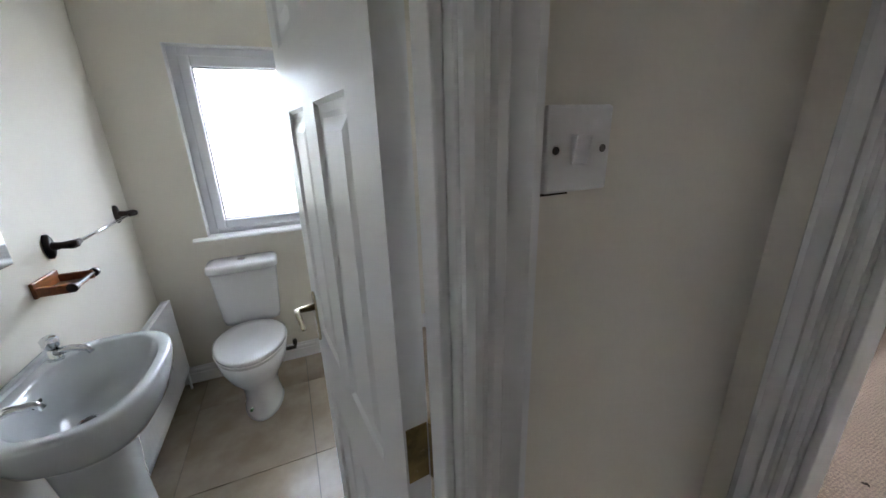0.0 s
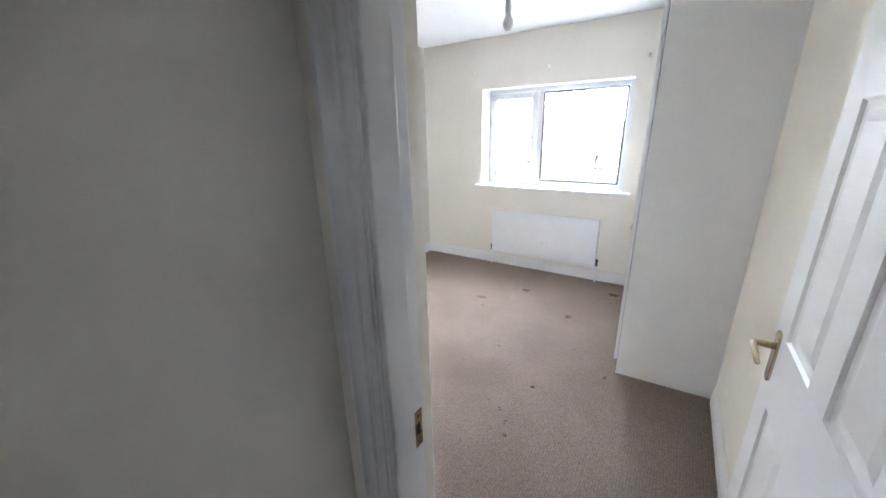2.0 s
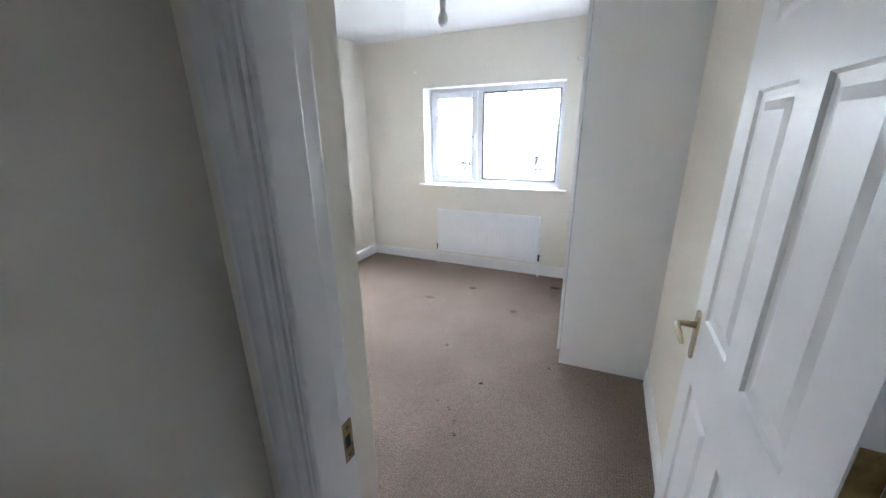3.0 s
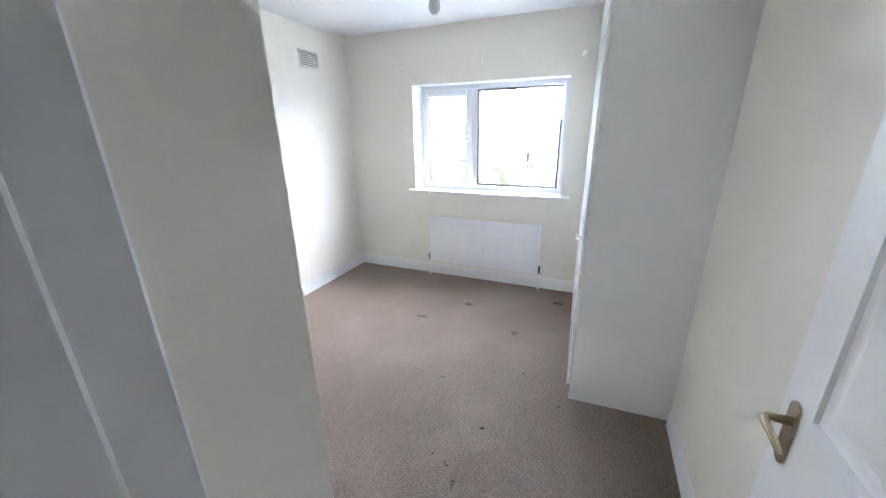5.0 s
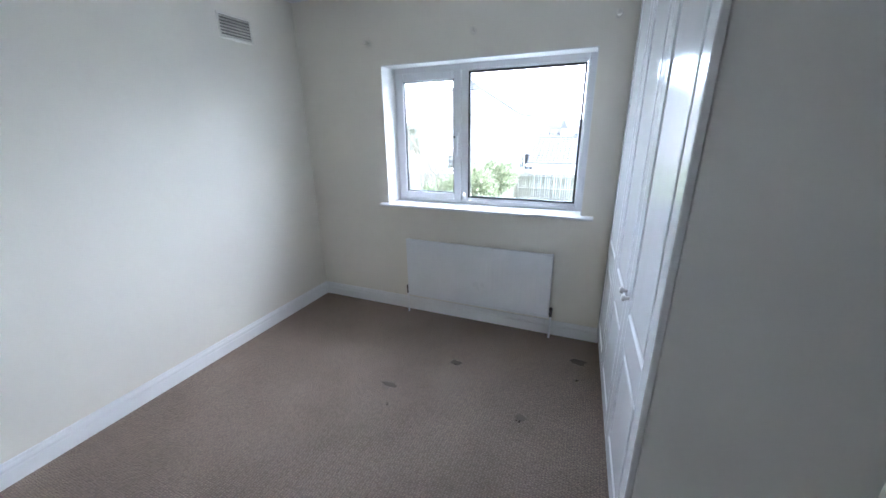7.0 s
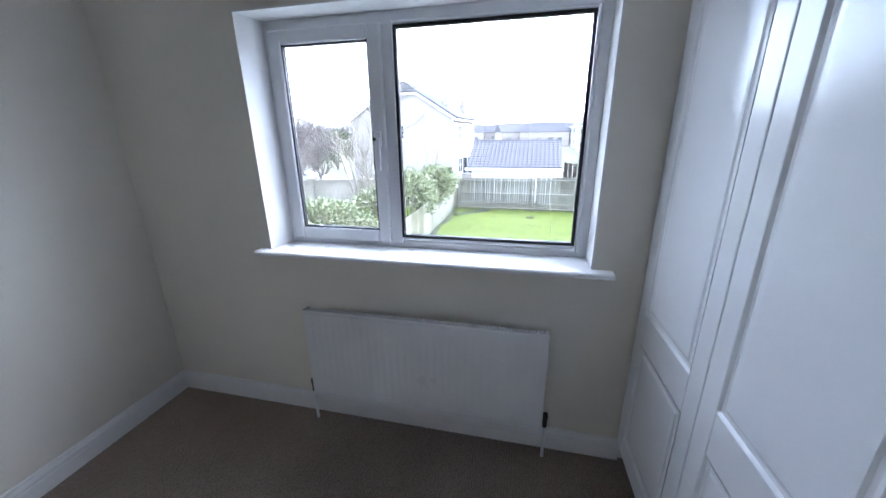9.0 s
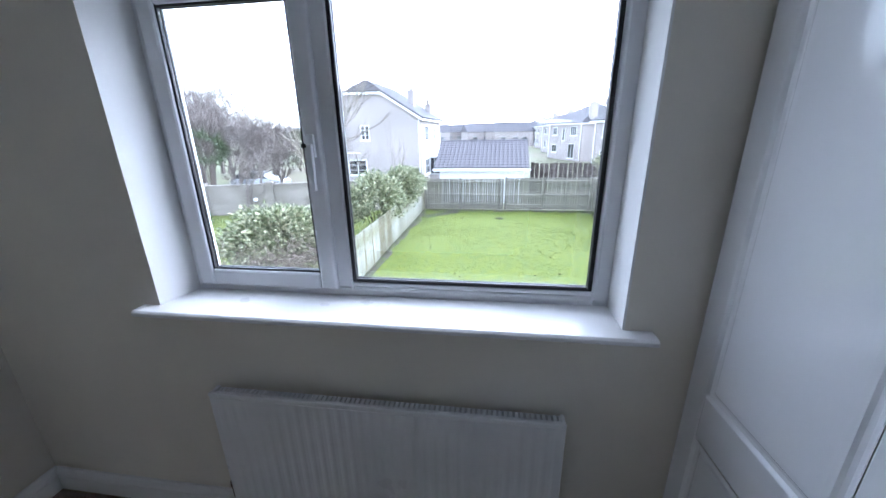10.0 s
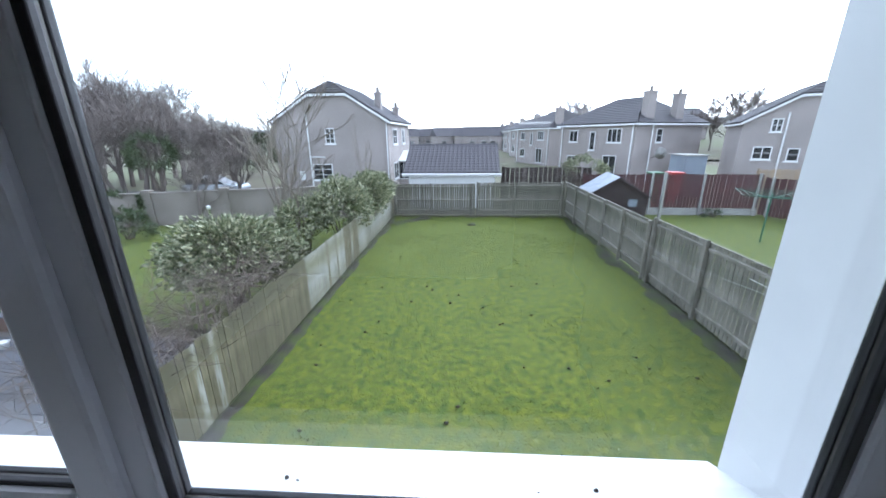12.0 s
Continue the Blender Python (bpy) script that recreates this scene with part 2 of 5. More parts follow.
# ---- mesh tools ----
class Build:
    """Gathers plain shapes into one mesh."""

    def __init__(self):
        self.v, self.f = [], []

    def add(self, v, f):
        k = len(self.v)
        self.v += [tuple(p) for p in v]
        self.f += [tuple(k + i for i in q) for q in f]
        return self

    def box(self, x0, x1, y0, y1, z0, z1):
        return self.add([(x, y, z) for x in (x0, x1) for y in (y0, y1) for z in (z0, z1)],
                        [(0, 1, 3, 2), (4, 6, 7, 5), (0, 4, 5, 1), (2, 3, 7, 6), (0, 2, 6, 4), (1, 5, 7, 3)])

    def prism(self, poly, o, u, v, w):
        """The outline poly in the axes u, v at o, drawn out along w."""
        o, u, v, w = Vector(o), Vector(u), Vector(v), Vector(w)
        a = [o + u * p + v * q for p, q in poly]
        n = len(a)
        if u.cross(v).dot(w) < 0:
            a = a[::-1]
        return self.add(a + [p + w for p in a], [tuple(range(n))[::-1], tuple(range(n, 2 * n))] + [(i, (i + 1) % n, n + (i + 1) % n, n + i) for i in range(n)])

    def tube(self, pts, r, n=8):
        """A round bar along pts; r is one radius or one for each point."""
        pts = [Vector(p) for p in pts]
        rs = r if isinstance(r, (list, tuple)) else [r] * len(pts)
        v, f = [], []
        for i, p in enumerate(pts):
            d = (pts[min(i + 1, len(pts) - 1)] - pts[max(i - 1, 0)]).normalized()
            a = d.orthogonal().normalized() if i == 0 else (a - d * a.dot(d)).normalized()
            b = d.cross(a)
            v += [p + (a * math.cos(6.2832 * k / n) + b * math.sin(6.2832 * k / n)) * rs[i] for k in range(n)]
        for i in range(len(pts) - 1):
            f += [(i * n + k, i * n + (k + 1) % n, (i + 1) * n + (k + 1) % n, (i + 1) * n + k) for k in range(n)]
        f += [tuple(range(n))[::-1], tuple(range(len(v) - n, len(v)))]
        return self.add(v, f)

    def rings(self, rows, cap=True):
        """A skin over closed rings of points."""
        n, k = len(rows[0]), len(rows)
        f = [(i * n + j, i * n + (j + 1) % n, (i + 1) * n + (j + 1) % n, (i + 1) * n + j) for i in range(k - 1) for j in range(n)]
        if cap:
            f += [tuple(range(n))[::-1], tuple(range((k - 1) * n, k * n))]
        return self.add([p for r in rows for p in r], f)

    def flip(self):
        """Mirror the shape in y."""
        self.v = [(x, -y, z) for x, y, z in self.v]
        self.f = [q[::-1] for q in self.f]
        return self

    def mesh(self, name, mat, smooth=False):
        me = bpy.data.meshes.new(name)
        me.from_pydata(self.v, [], self.f)
        me.materials.append(mat)
        if smooth:
            me.polygons.foreach_set("use_smooth", [True] * len(me.polygons))
        me.update()
        return me

    def ob(self, name, mat, parent=None, at=None, bevel=0.0, smooth=False, label=""):
        o = new(name, self.mesh(name, mat, smooth))
        o.parent = parent
        if at is not None:
            o.matrix_basis = at
        if bevel:
            mod = o.modifiers.new("soft_edges", "BEVEL")
            mod.width, mod.segments, mod.limit_method, mod.angle_limit = bevel, 2, "ANGLE", radians(40)
        return tagged(o, label)


def thing(name, at, label, category, group=""):
    o = new(name)
    o.matrix_basis = at
    o.empty_display_size = 0.1
    return tagged(o, label, category, group)


def ellipse(cx, cy, z, rx, ry, n=28, square=2.0):
    out = []
    for k in range(n):
        c, s = math.cos(6.2832 * k / n), math.sin(6.2832 * k / n)
        e = 2 / square
        out.append((cx + rx * math.copysign(abs(c) ** e, c), cy + ry * math.copysign(abs(s) ** e, s), z))
    return out


def structure(o, label, category="wall"):
    return tagged(o, label, category, kind="structure")


# ---- the upper floor: bedroom, bathroom, landing ----
H = 2.40
b = Build().box(-0.3, 0.75, 0, 0.19, -2.85, H).box(-0.3, 0.70, 0.19, 0.345, -2.85, H).box(2.215, 3.3, 0, 0.345, -2.85, H).box(0.75, 2.215, 0, 0.19, -2.85, 0.895).box(0.70, 2.215, 0.19, 0.345, -2.85, 0.80).box(0.75, 2.215, 0, 0.19, 1.92, H).box(0.70, 2.215, 0.19, 0.345, 1.92, H)
structure(b.ob("wall_north", CREAM), "cream painted wall around the bedroom window")
b = Build()
b.box(-0.3, 0, -3.58, 0, -0.25, H).box(-0.3, 0, -5.9, -4.50, -0.25, H).box(-0.3, 0, -4.50, -3.58, -0.25, 0.92).box(-0.3, 0, -4.50, -3.58, 1.965, H)
structure(b.ob("wall_west", CREAM), "cream painted outer wall with the bathroom window")
structure(Build().box(0, 2.10, -3.12, -3.02, 0, H).ob("wall_bathroom_north", CREAM), "cream wall between bedroom and bathroom")
structure(Build().box(1.995, 2.10, -3.398, -3.12, 0, H).box(2.10, 2.257, -3.398, -3.302, 0, H).box(2.257, 3.003, -3.398, -3.302, 2.035, H).box(3.003, 3.9, -3.398, -3.302, 0, H).ob("wall_door", CREAM), "cream wall with the bedroom doorway")
structure(Build().box(2.095, 2.172, -3.862, -3.3981, 0, H).box(2.095, 2.172, -5.9, -4.618, 0, H).box(2.095, 2.172, -4.618, -3.862, 2.035, H).ob("wall_landing", CREAM), "cream landing wall with the bathroom doorway")
structure(Build().box(0, 2.095, -4.93, -4.83, 0, H).ob("wall_bathroom_south", CREAM), "cream painted bathroom wall above the basin")
structure(Build().box(3.0, 3.3, -3.302, 0, 0, H).ob("wall_east", CREAM), "cream painted bedroom side wall")
structure(Build().box(3.8, 3.9, -5.9, -3.3981, 0, H).ob("wall_landing_east", CREAM), "cream painted landing wall")
# unseen end wall; its narrow slot is added only to brighten the landing
structure(Build().box(2.172, 2.6, -6.0, -5.9, 0, H).box(3.2, 3.8, -6.0, -5.9, 0, H).box(2.6, 3.2, -6.0, -5.9, 0, 1.575).box(2.6, 3.2, -6.0, -5.9, 1.620, H).ob("wall_landing_south", CREAM), "unseen landing end wall with a slot added to let in light")
structure(Build().box(-0.3, 0, -5.9, 0, -2.95, -0.25).box(-0.3, 3.9, -6.0, -5.9, -2.95, 0).box(3.3, 3.9, -5.9, 0.27, -2.95, -0.21).ob("wall_lower", RENDER), "grey pebble-dashed lower storey wall")
structure(Build().box(-0.3, 3.9, -6.0, 0.27, H, H + 0.12).ob("ceiling", CEIL), "white painted ceiling", "ceiling")
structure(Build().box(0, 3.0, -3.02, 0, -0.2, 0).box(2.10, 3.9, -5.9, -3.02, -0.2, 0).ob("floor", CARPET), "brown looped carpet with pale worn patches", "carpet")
structure(Build().box(0, 2.10, -4.93, -3.02, -0.2, -0.006).ob("floor_bathroom", GROUT), "grey grout bed of the bathroom floor", "floor")

SKIRT = [(0, 0), (0.016, 0), (0.016, 0.066), (0.0125, 0.070), (0.0125, 0.078), (0.015, 0.082), (0.013, 0.092), (0.009, 0.098), (0.007, 0.110), (0, 0.112)]


def skirting(name, o, out, along):
    structure(Build().prism(SKIRT, o, out, (0, 0, 1), along).ob(name, GLOSS), "white gloss moulded skirting board", "skirting board")


skirting("baseboard", (0.016, -0.0005, 0), (0, -1, 0), (2.40, 0, 0))
skirting("baseboard", (0.0005, -3.02, 0), (1, 0, 0), (0, 3.02, 0))
skirting("baseboard", (2.9995, -3.28, 0), (-1, 0, 0), (0, 1.74, 0))
skirting("baseboard", (0.016, -3.0195, 0), (0, 1, 0), (2.08, 0, 0))
skirting("baseboard", (0.0005, -4.83, 0), (1, 0, 0), (0, 1.71, 0))
skirting("baseboard", (0.016, -4.8295, 0), (0, 1, 0), (2.07, 0, 0))
skirting("baseboard", (2.1725, -3.80, 0), (1, 0, 0), (0, 0.398, 0))

# moulded architraves and door linings
ARCH = [(0, 0), (0, 0.012), (0.006, 0.018), (0.014, 0.018), (0.018, 0.012), (0.023, 0.011), (0.027, 0.016), (0.036, 0.017), (0.041, 0.011), (0.050, 0.014), (0.058, 0.022), (0.066, 0.022), (0.068, 0.019), (0.068, 0)]


def architrave(name, o, side, out, label="white gloss moulded door architrave"):
    structure(Build().prism(ARCH, o, side, out, (0, 0, 2.095)).ob(name, GLOSS, smooth=True), label, "door frame").data.set_sharp_from_angle(angle=radians(28))


architrave("trim", (2.1725, -3.879, 0), (0, 1, 0), (1, 0, 0))
architrave("trim", (2.1725, -4.601, 0), (0, -1, 0), (1, 0, 0))
architrave("trim", (2.274, -3.3985, 0), (-0.86, 0, 0), (0, -0.8, 0))
architrave("trim", (2.986, -3.3985, 0), (1, 0, 0), (0, -0.8, 0))
structure(Build().prism(ARCH, (2.216, -3.3985, 2.026), (0, 0, 1), (0, -0.8, 0), (0.84, 0, 0)).ob("trim", GLOSS), "white gloss moulded door head architrave", "door frame")
structure(Build().prism(ARCH, (2.1725, -4.669, 2.026), (0, 0, 1), (1, 0, 0), (0, 0.858, 0)).ob("trim", GLOSS), "white gloss moulded door head architrave", "door frame")
frame_bed = Build().box(2.257, 2.278, -3.402, -3.297, 0, 2.035).box(2.982, 3.003, -3.402, -3.297, 0, 2.035).box(2.278, 2.982, -3.402, -3.297, 2.014, 2.035)
frame_bed.box(2.278, 2.290, -3.399, -3.337, 0, 2.014).box(2.970, 2.982, -3.399, -3.337, 0, 2.014)
structure(frame_bed.ob("door_frame_1", GLOSS, bevel=0.003), "white gloss door lining with a stop", "door frame")
frame_bath = Build().box(2.087, 2.176, -3.883, -3.862, 0, 2.035).box(2.087, 2.176, -4.618, -4.597, 0, 2.035).box(2.087, 2.176, -4.597, -3.883, 2.014, 2.035)
frame_bath.box(2.115, 2.160, -3.895, -3.883, 0, 2.014).box(2.115, 2.160, -4.597, -4.585, 0, 2.014)
structure(frame_bath.ob("door_frame_2", GLOSS, bevel=0.003), "white gloss bathroom door lining with a stop", "door frame")
plate = thing("strike_plate", pose(2.2785, -3.316, 0.95), "brass strike plate let into the door lining", "strike plate")
Build().box(-0.001, 0.0015, -0.012, 0.012, -0.042, -0.014).box(-0.001, 0.0015, -0.012, 0.012, 0.014, 0.042).box(-0.001, 0.0015, -0.012, -0.007, -0.014, 0.014).box(-0.001, 0.0015, 0.007, 0.012, -0.014, 0.014).ob("plate", BRASS, plate)
Build().box(-0.0008, 0.0005, -0.007, 0.007, -0.014, 0.014).ob("latch_hole", DARKGAP, plate)
for z in (-0.03, 0.03):
    Build().tube([(0.001, 0, z), (0.0022, 0, z)], 0.004).ob("screw", VALVE, plate)


# ---- six-panel doors ----
def panelled_leaf(name, at, width, label, hz):
    """Leaf in its own axes: x along the width from the hinge, the seen face at y = 0 looks to +y."""
    d = thing(name, at, label, "door")
    h, zs, st = 2.0, ((0.20, 0.775), (0.975, 1.55), (1.68, 1.865)), 0.105
    ms = 0.10
    cols = ((st, (width - ms) / 2), ((width + ms) / 2, width - st))
    b = Build()
    edge = [0.004] + [v for z in zs for v in z] + [h]
    for x0, x1 in ((0, st), (cols[0][1], cols[1][0]), (width - st, width)):
        b.box(x0, x1, 0, 0.035, 0.006, h)
    for x0, x1 in cols:
        for k in range(0, len(edge), 2):
            b.box(x0, x1, 0, 0.035, max(edge[k], 0.006), edge[k + 1])
        for z0, z1 in zs:
            for y, s in ((0, 1), (0.035, -1)):
                rows = []
                for i, dep in ((0, 0.0), (0.006, 0.007), (0.018, 0.009), (0.026, 0.009), (0.046, 0.003), (0.05, 0.003)):
                    rows.append([(x0 + i, y + s * dep, z0 + i), (x1 - i, y + s * dep, z0 + i), (x1 - i, y + s * dep, z1 - i), (x0 + i, y + s * dep, z1 - i)])
                k = len(b.v)
                b.rings(rows, cap=False)
                e = len(b.v)
                b.f.append((e - 4, e - 3, e - 2, e - 1))
    b.flip().ob("leaf", GLOSS, d, smooth=False)
    hx = width - 0.055
    hd = Build()
    out = []
    for k in range(20):
        a = 6.2832 * k / 20
        out.append((0.019 * math.cos(a), 0.058 * math.copysign(1, math.sin(a)) + 0.019 * math.sin(a)))
    hd.prism(out, (hx, 0, hz), (1, 0, 0), (0, 0, 1), (0, -0.007, 0))
    hd.flip().ob("handle_plate", NICKEL, d, bevel=0.002, label="brass handle backplate")
    Build().tube([(hx, -0.006, hz + 0.03), (hx, -0.045, hz + 0.03), (hx - 0.006, -0.052, hz + 0.03), (hx - 0.03, -0.054, hz + 0.03), (hx - 0.06, -0.052, hz + 0.024), (hx - 0.088, -0.05, hz + 0.014)], [0.010, 0.008, 0.009, 0.008, 0.0075, 0.006], 12).flip().ob("handle", NICKEL, d, smooth=True, label="brass lever handle")
    for z in (0.22, 1.09, 1.78):
        hb = Build().box(-0.0015, 0.0005, 0.003, 0.033, z - 0.045, z + 0.045)
        hb.tube([(-0.004, 0.039, z - 0.047), (-0.004, 0.039, z + 0.047)], 0.0055, 10)
        hb.box(-0.010, -0.004, 0.038, 0.0405, z - 0.045, z + 0.045)
        for k in (-0.03, 0, 0.03):
            hb.tube([(-0.0014, 0.018 + 0.006 * math.copysign(1, k), z + k), (-0.0028, 0.018 + 0.006 * math.copysign(1, k), z + k)], 0.0038, 8)
        hb.flip().ob("hinge", BRASS, d, label="worn brass butt hinge")
    return d


# bedroom door lies open along the side wall; its seen face looks across the room
panelled_leaf("bedroom_door", pose(2.93, -3.236, 0, 0, 0, 90), 0.716, "open white six-panel bedroom door with brass lever handle", 0.905)
panelled_leaf("bathroom_door", pose(2.083, -3.921, 0, 0, 0, 186), 0.705, "open white six-panel bathroom door on brass hinges", 1.0)

# light switch
sw = thing("light_switch", pose(2.1725, -3.761, 1.480), "old white square light switch with painted edges", "light switch")
Build().box(0, 0.008, -0.037, 0.037, -0.038, 0.038).ob("plate", PLASTIC, sw, bevel=0.003)
Build().prism([(0.007, -0.013), (0.010, -0.013), (0.0145, 0.013), (0.007, 0.013)], (0, -0.009, 0), (1, 0, 0), (0, 0, 1), (0, 0.018, 0)).ob("rocker", PLASTIC, sw, bevel=0.001)
for y in (-0.027, 0.027):
    Build().tube([(0.007, y, 0), (0.0088, y, 0)], 0.0036, 12).ob("screw", VALVE, sw)
Build().box(0, 0.002, -0.038, 0.035, 0.0382, 0.0400).ob("old_paint_edge", IVORY, sw, label="old paint line round the plate")
Build().box(0, 0.002, -0.038, -0.005, -0.0405, -0.0382).ob("old_paint_edge", DIRT, sw, label="dark old paint line under the plate")

# ---- bedroom window ----
win = thing("window_1", pose(0, 0, 0), "white upvc window with one casement and a fixed pane", "window")
win["kind"] = "structure"
Y0, Y1 = 0.132, 0.184


def bar_frame(b, x0, x1, z0, z1, t, y0, y1):
    return b.box(x0, x0 + t, y0, y1, z0, z1).box(x1 - t, x1, y0, y1, z0, z1).box(x0 + t, x1 - t, y0, y1, z0, z0 + t).box(x0 + t, x1 - t, y0, y1, z1 - t, z1)


f = bar_frame(Build(), 0.752, 2.213, 0.897, 1.918, 0.048, Y0 + 0.012, Y1)
f.box(1.318, 1.368, Y0 + 0.012, Y0 + 0.034, 0.945, 1.870)
f.ob("frame", UPVC, win, bevel=0.006)
s = bar_frame(Build(), 0.795, 1.322, 0.940, 1.875, 0.060, Y0 - 0.004, Y1 - 0.012)
s.ob("sash", UPVC, win, bevel=0.009)
q = bar_frame(Build(), 1.362, 2.171, 0.938, 1.876, 0.014, Y0 + 0.004, Y0 + 0.03)
q.box(1.376, 2.157, Y0 + 0.0055, Y0 + 0.03, 0.952, 0.9685)
q.ob("glazing_bead", UPVC, win, bevel=0.006)
g1, g2 = (0.853, 1.264, 0.998, 1.817), (1.380, 2.150, 0.974, 1.856)
for x0, x1, z0, z1 in (g1, g2):
    for k in (0, 1):
        bar_frame(Build(), x0 - 0.005, x1 + 0.005, z0 - 0.005, z1 + 0.005, 0.0135, Y0 + 0.005 + 0.0155 * k, Y0 + 0.0145 + 0.0155 * k).ob("gasket", RUBBER, win, bevel=0.002, label="black rubber glazing gasket")
    bar_frame(Build(), x0 - 0.002, x1 + 0.002, z0 - 0.002, z1 + 0.002, 0.0085, Y0 + 0.0148, Y0 + 0.0202).ob("spacer", VALVE, win, label="dull metal spacer bar")
    p = Build().box(x0, x1, Y0 + 0.0155, Y0 + 0.0195, z0, z1).ob("pane", GLASS, win)
    p.visible_shadow = False
    p = Build().box(x0, x1, Y0 + 0.0345, Y0 + 0.0385, z0, z1).ob("pane", GLASS, win)
    p.visible_shadow = False
hnd = Build().box(1.280, 1.304, Y0 - 0.016, Y0 - 0.004, 1.385, 1.452).prism([(-0.011, 0.0), (0.011, 0.0), (0.009, -0.14), (-0.007, -0.142)], (1.292, Y0 - 0.034, 1.425), (1, 0, 0), (0, 0, 1), (0, 0.016, 0)).tube([(1.292, Y0 - 0.006, 1.41), (1.292, Y0 - 0.03, 1.41)], 0.009, 10)
hnd.ob("handle", UPVC, win, bevel=0.003, label="white casement handle")
Build().tube([(1.283, Y0 - 0.036, 1.42), (1.283, Y0 - 0.0405, 1.42)], 0.0075, 12).ob("lock_button", RUBBER, win, label="black lock button")
structure(Build().prism([(-0.045, 0.0), (-0.052, 0.006), (-0.052, 0.016), (-0.045, 0.0225), (0.165, 0.0225), (0.165, 0)], (0.69, 0, 0.8955), (0, 1, 0), (0, 0, 1), (1.60, 0, 0)).ob("window_sill", SILL, bevel=0.002), "white painted inner window sill with rounded nose", "window sill")
structure(Build().prism([(0.186, -0.003), (0.372, -0.105), (0.372, -0.060), (0.176, 0.034), (0.176, 0.005)], (0.7036, 0, 0.8955), (0, 1, 0), (0, 0, 1), (1.496, 0, 0)).ob("window_sill_outer", TRIMW), "white outer window sill with dirt specks", "window sill")
structure(Build().box(0.6985, 0.7035, 0.191, 0.349, 0.84, 1.92).box(2.200, 2.216, 0.185, 0.349, 0.84, 1.92).box(0.7035, 2.200, 0.191, 0.349, 1.905, 1.922).ob("trim", TRIMW), "white outer reveal of the window", "window reveal")
rev = Build().prism([(0, 0.0), (0.028, 0.148), (0, 0.148)], (0.7502, 0.001, 0.918), (1, 0, 0), (0, 1, 0), (0, 0, 1.002)).box(2.2085, 2.2152, 0.001, 0.149, 0.918, 1.92).box(0.7502, 2.2152, 0.001, 0.149, 1.914, 1.9205)
structure(rev.ob("trim", CEIL), "white painted plaster window reveal", "window reveal")
for x, y, r in ((1.06, 0.245, 0.006), (1.62, 0.235, 0.008), (1.46, 0.255, 0.004), (1.48, 0.25, 0.003), (1.95, 0.255, 0.004), (1.86, 0.245, 0.003)):
    tagged(Build().rings([ellipse(x, y, 0.8925 + z, r * k, r * k * 0.7, 7) for z, k in ((0, 1), (0.004, 0.8), (0.006, 0.3))]).ob("dirt_speck", DIRT), "dark dirt speck on the outer window sill", "dirt", "dirt on the sill")

# ---- radiators ----
def radiator(name, at, L, z0, z1, label):
    r = thing(name, at, label, "radiator")
    b = Build()
    n = int(L / 0.036)
    prof = [(0, 0.0)]
    for k in range(n):
        x = 0.02 + (L - 0.04) * k / n
        w = (L - 0.04) / n
        prof += [(x, -0.0), (x + w * 0.25, -0.0012), (x + w * 0.6, -0.0012), (x + w * 0.85, 0)]
    prof += [(L, 0.0), (L, 0.012), (0, 0.012)]
    b.prism(prof, (0, -0.058, z0 + 0.016), (1, 0, 0), (0, 1, 0), (0, 0, z1 - z0 - 0.032))
    for zz in (z0, z1 - 0.016):
        b.box(0, L, -0.0595, -0.046, zz, zz + 0.016)
    b.box(0, L, -0.012, -0.002, z0 + 0.02, z1 - 0.02)
    b.ob("front_panel", RADW, r, bevel=0.003)
    for x in (0, L - 0.012):
        Build().box(x, x + 0.012, -0.0459, -0.0121, z0 + 0.02, z1 - 0.004).ob("side_cover", RADW, r, bevel=0.002)
    g = Build()
    for k in range(int(L / 0.016)):
        g.box(0.014 + k * 0.016, 0.023 + k * 0.016, -0.034, -0.0145, z1 - 0.014, z1 - 0.010)
    g.box(0.012, L - 0.012, -0.0360, -0.0341, z1 - 0.020, z1 - 0.010).box(0.012, L - 0.012, -0.0144, -0.0122, z1 - 0.020, z1 - 0.010).ob("top_grille", RADW, r, label="slotted top grille")
    for x, s in ((-0.012, -1), (L + 0.012, 1)):
        Build().tube([(x - s * 0.02, -0.035, z0 + 0.03), (x, -0.035, z0 + 0.03)], 0.008, 8).tube([(x, -0.035, z0 + 0.005), (x, -0.035, z0 + 0.055)], 0.010, 10).tube([(x, -0.035, z0 + 0.055), (x, -0.035, z0 + 0.075)], [0.013, 0.011], 10).ob("valve", VALVE, r, label="dark radiator valve")
        Build().tube([(x, -0.035, 0), (x, -0.035, z0 + 0.006)], 0.0075, 10).ob("pipe", RADW, r, label="white painted pipe")
    return r


radiator("radiator", pose(0.934, -0.030, 0), 1.134, 0.168, 0.653, "white panel radiator on the wall below the window")
radiator("radiator", pose(0.93, -4.80, 0, 0, 0, 180), 0.85, 0.15, 0.62, "white panel radiator on the bathroom wall")

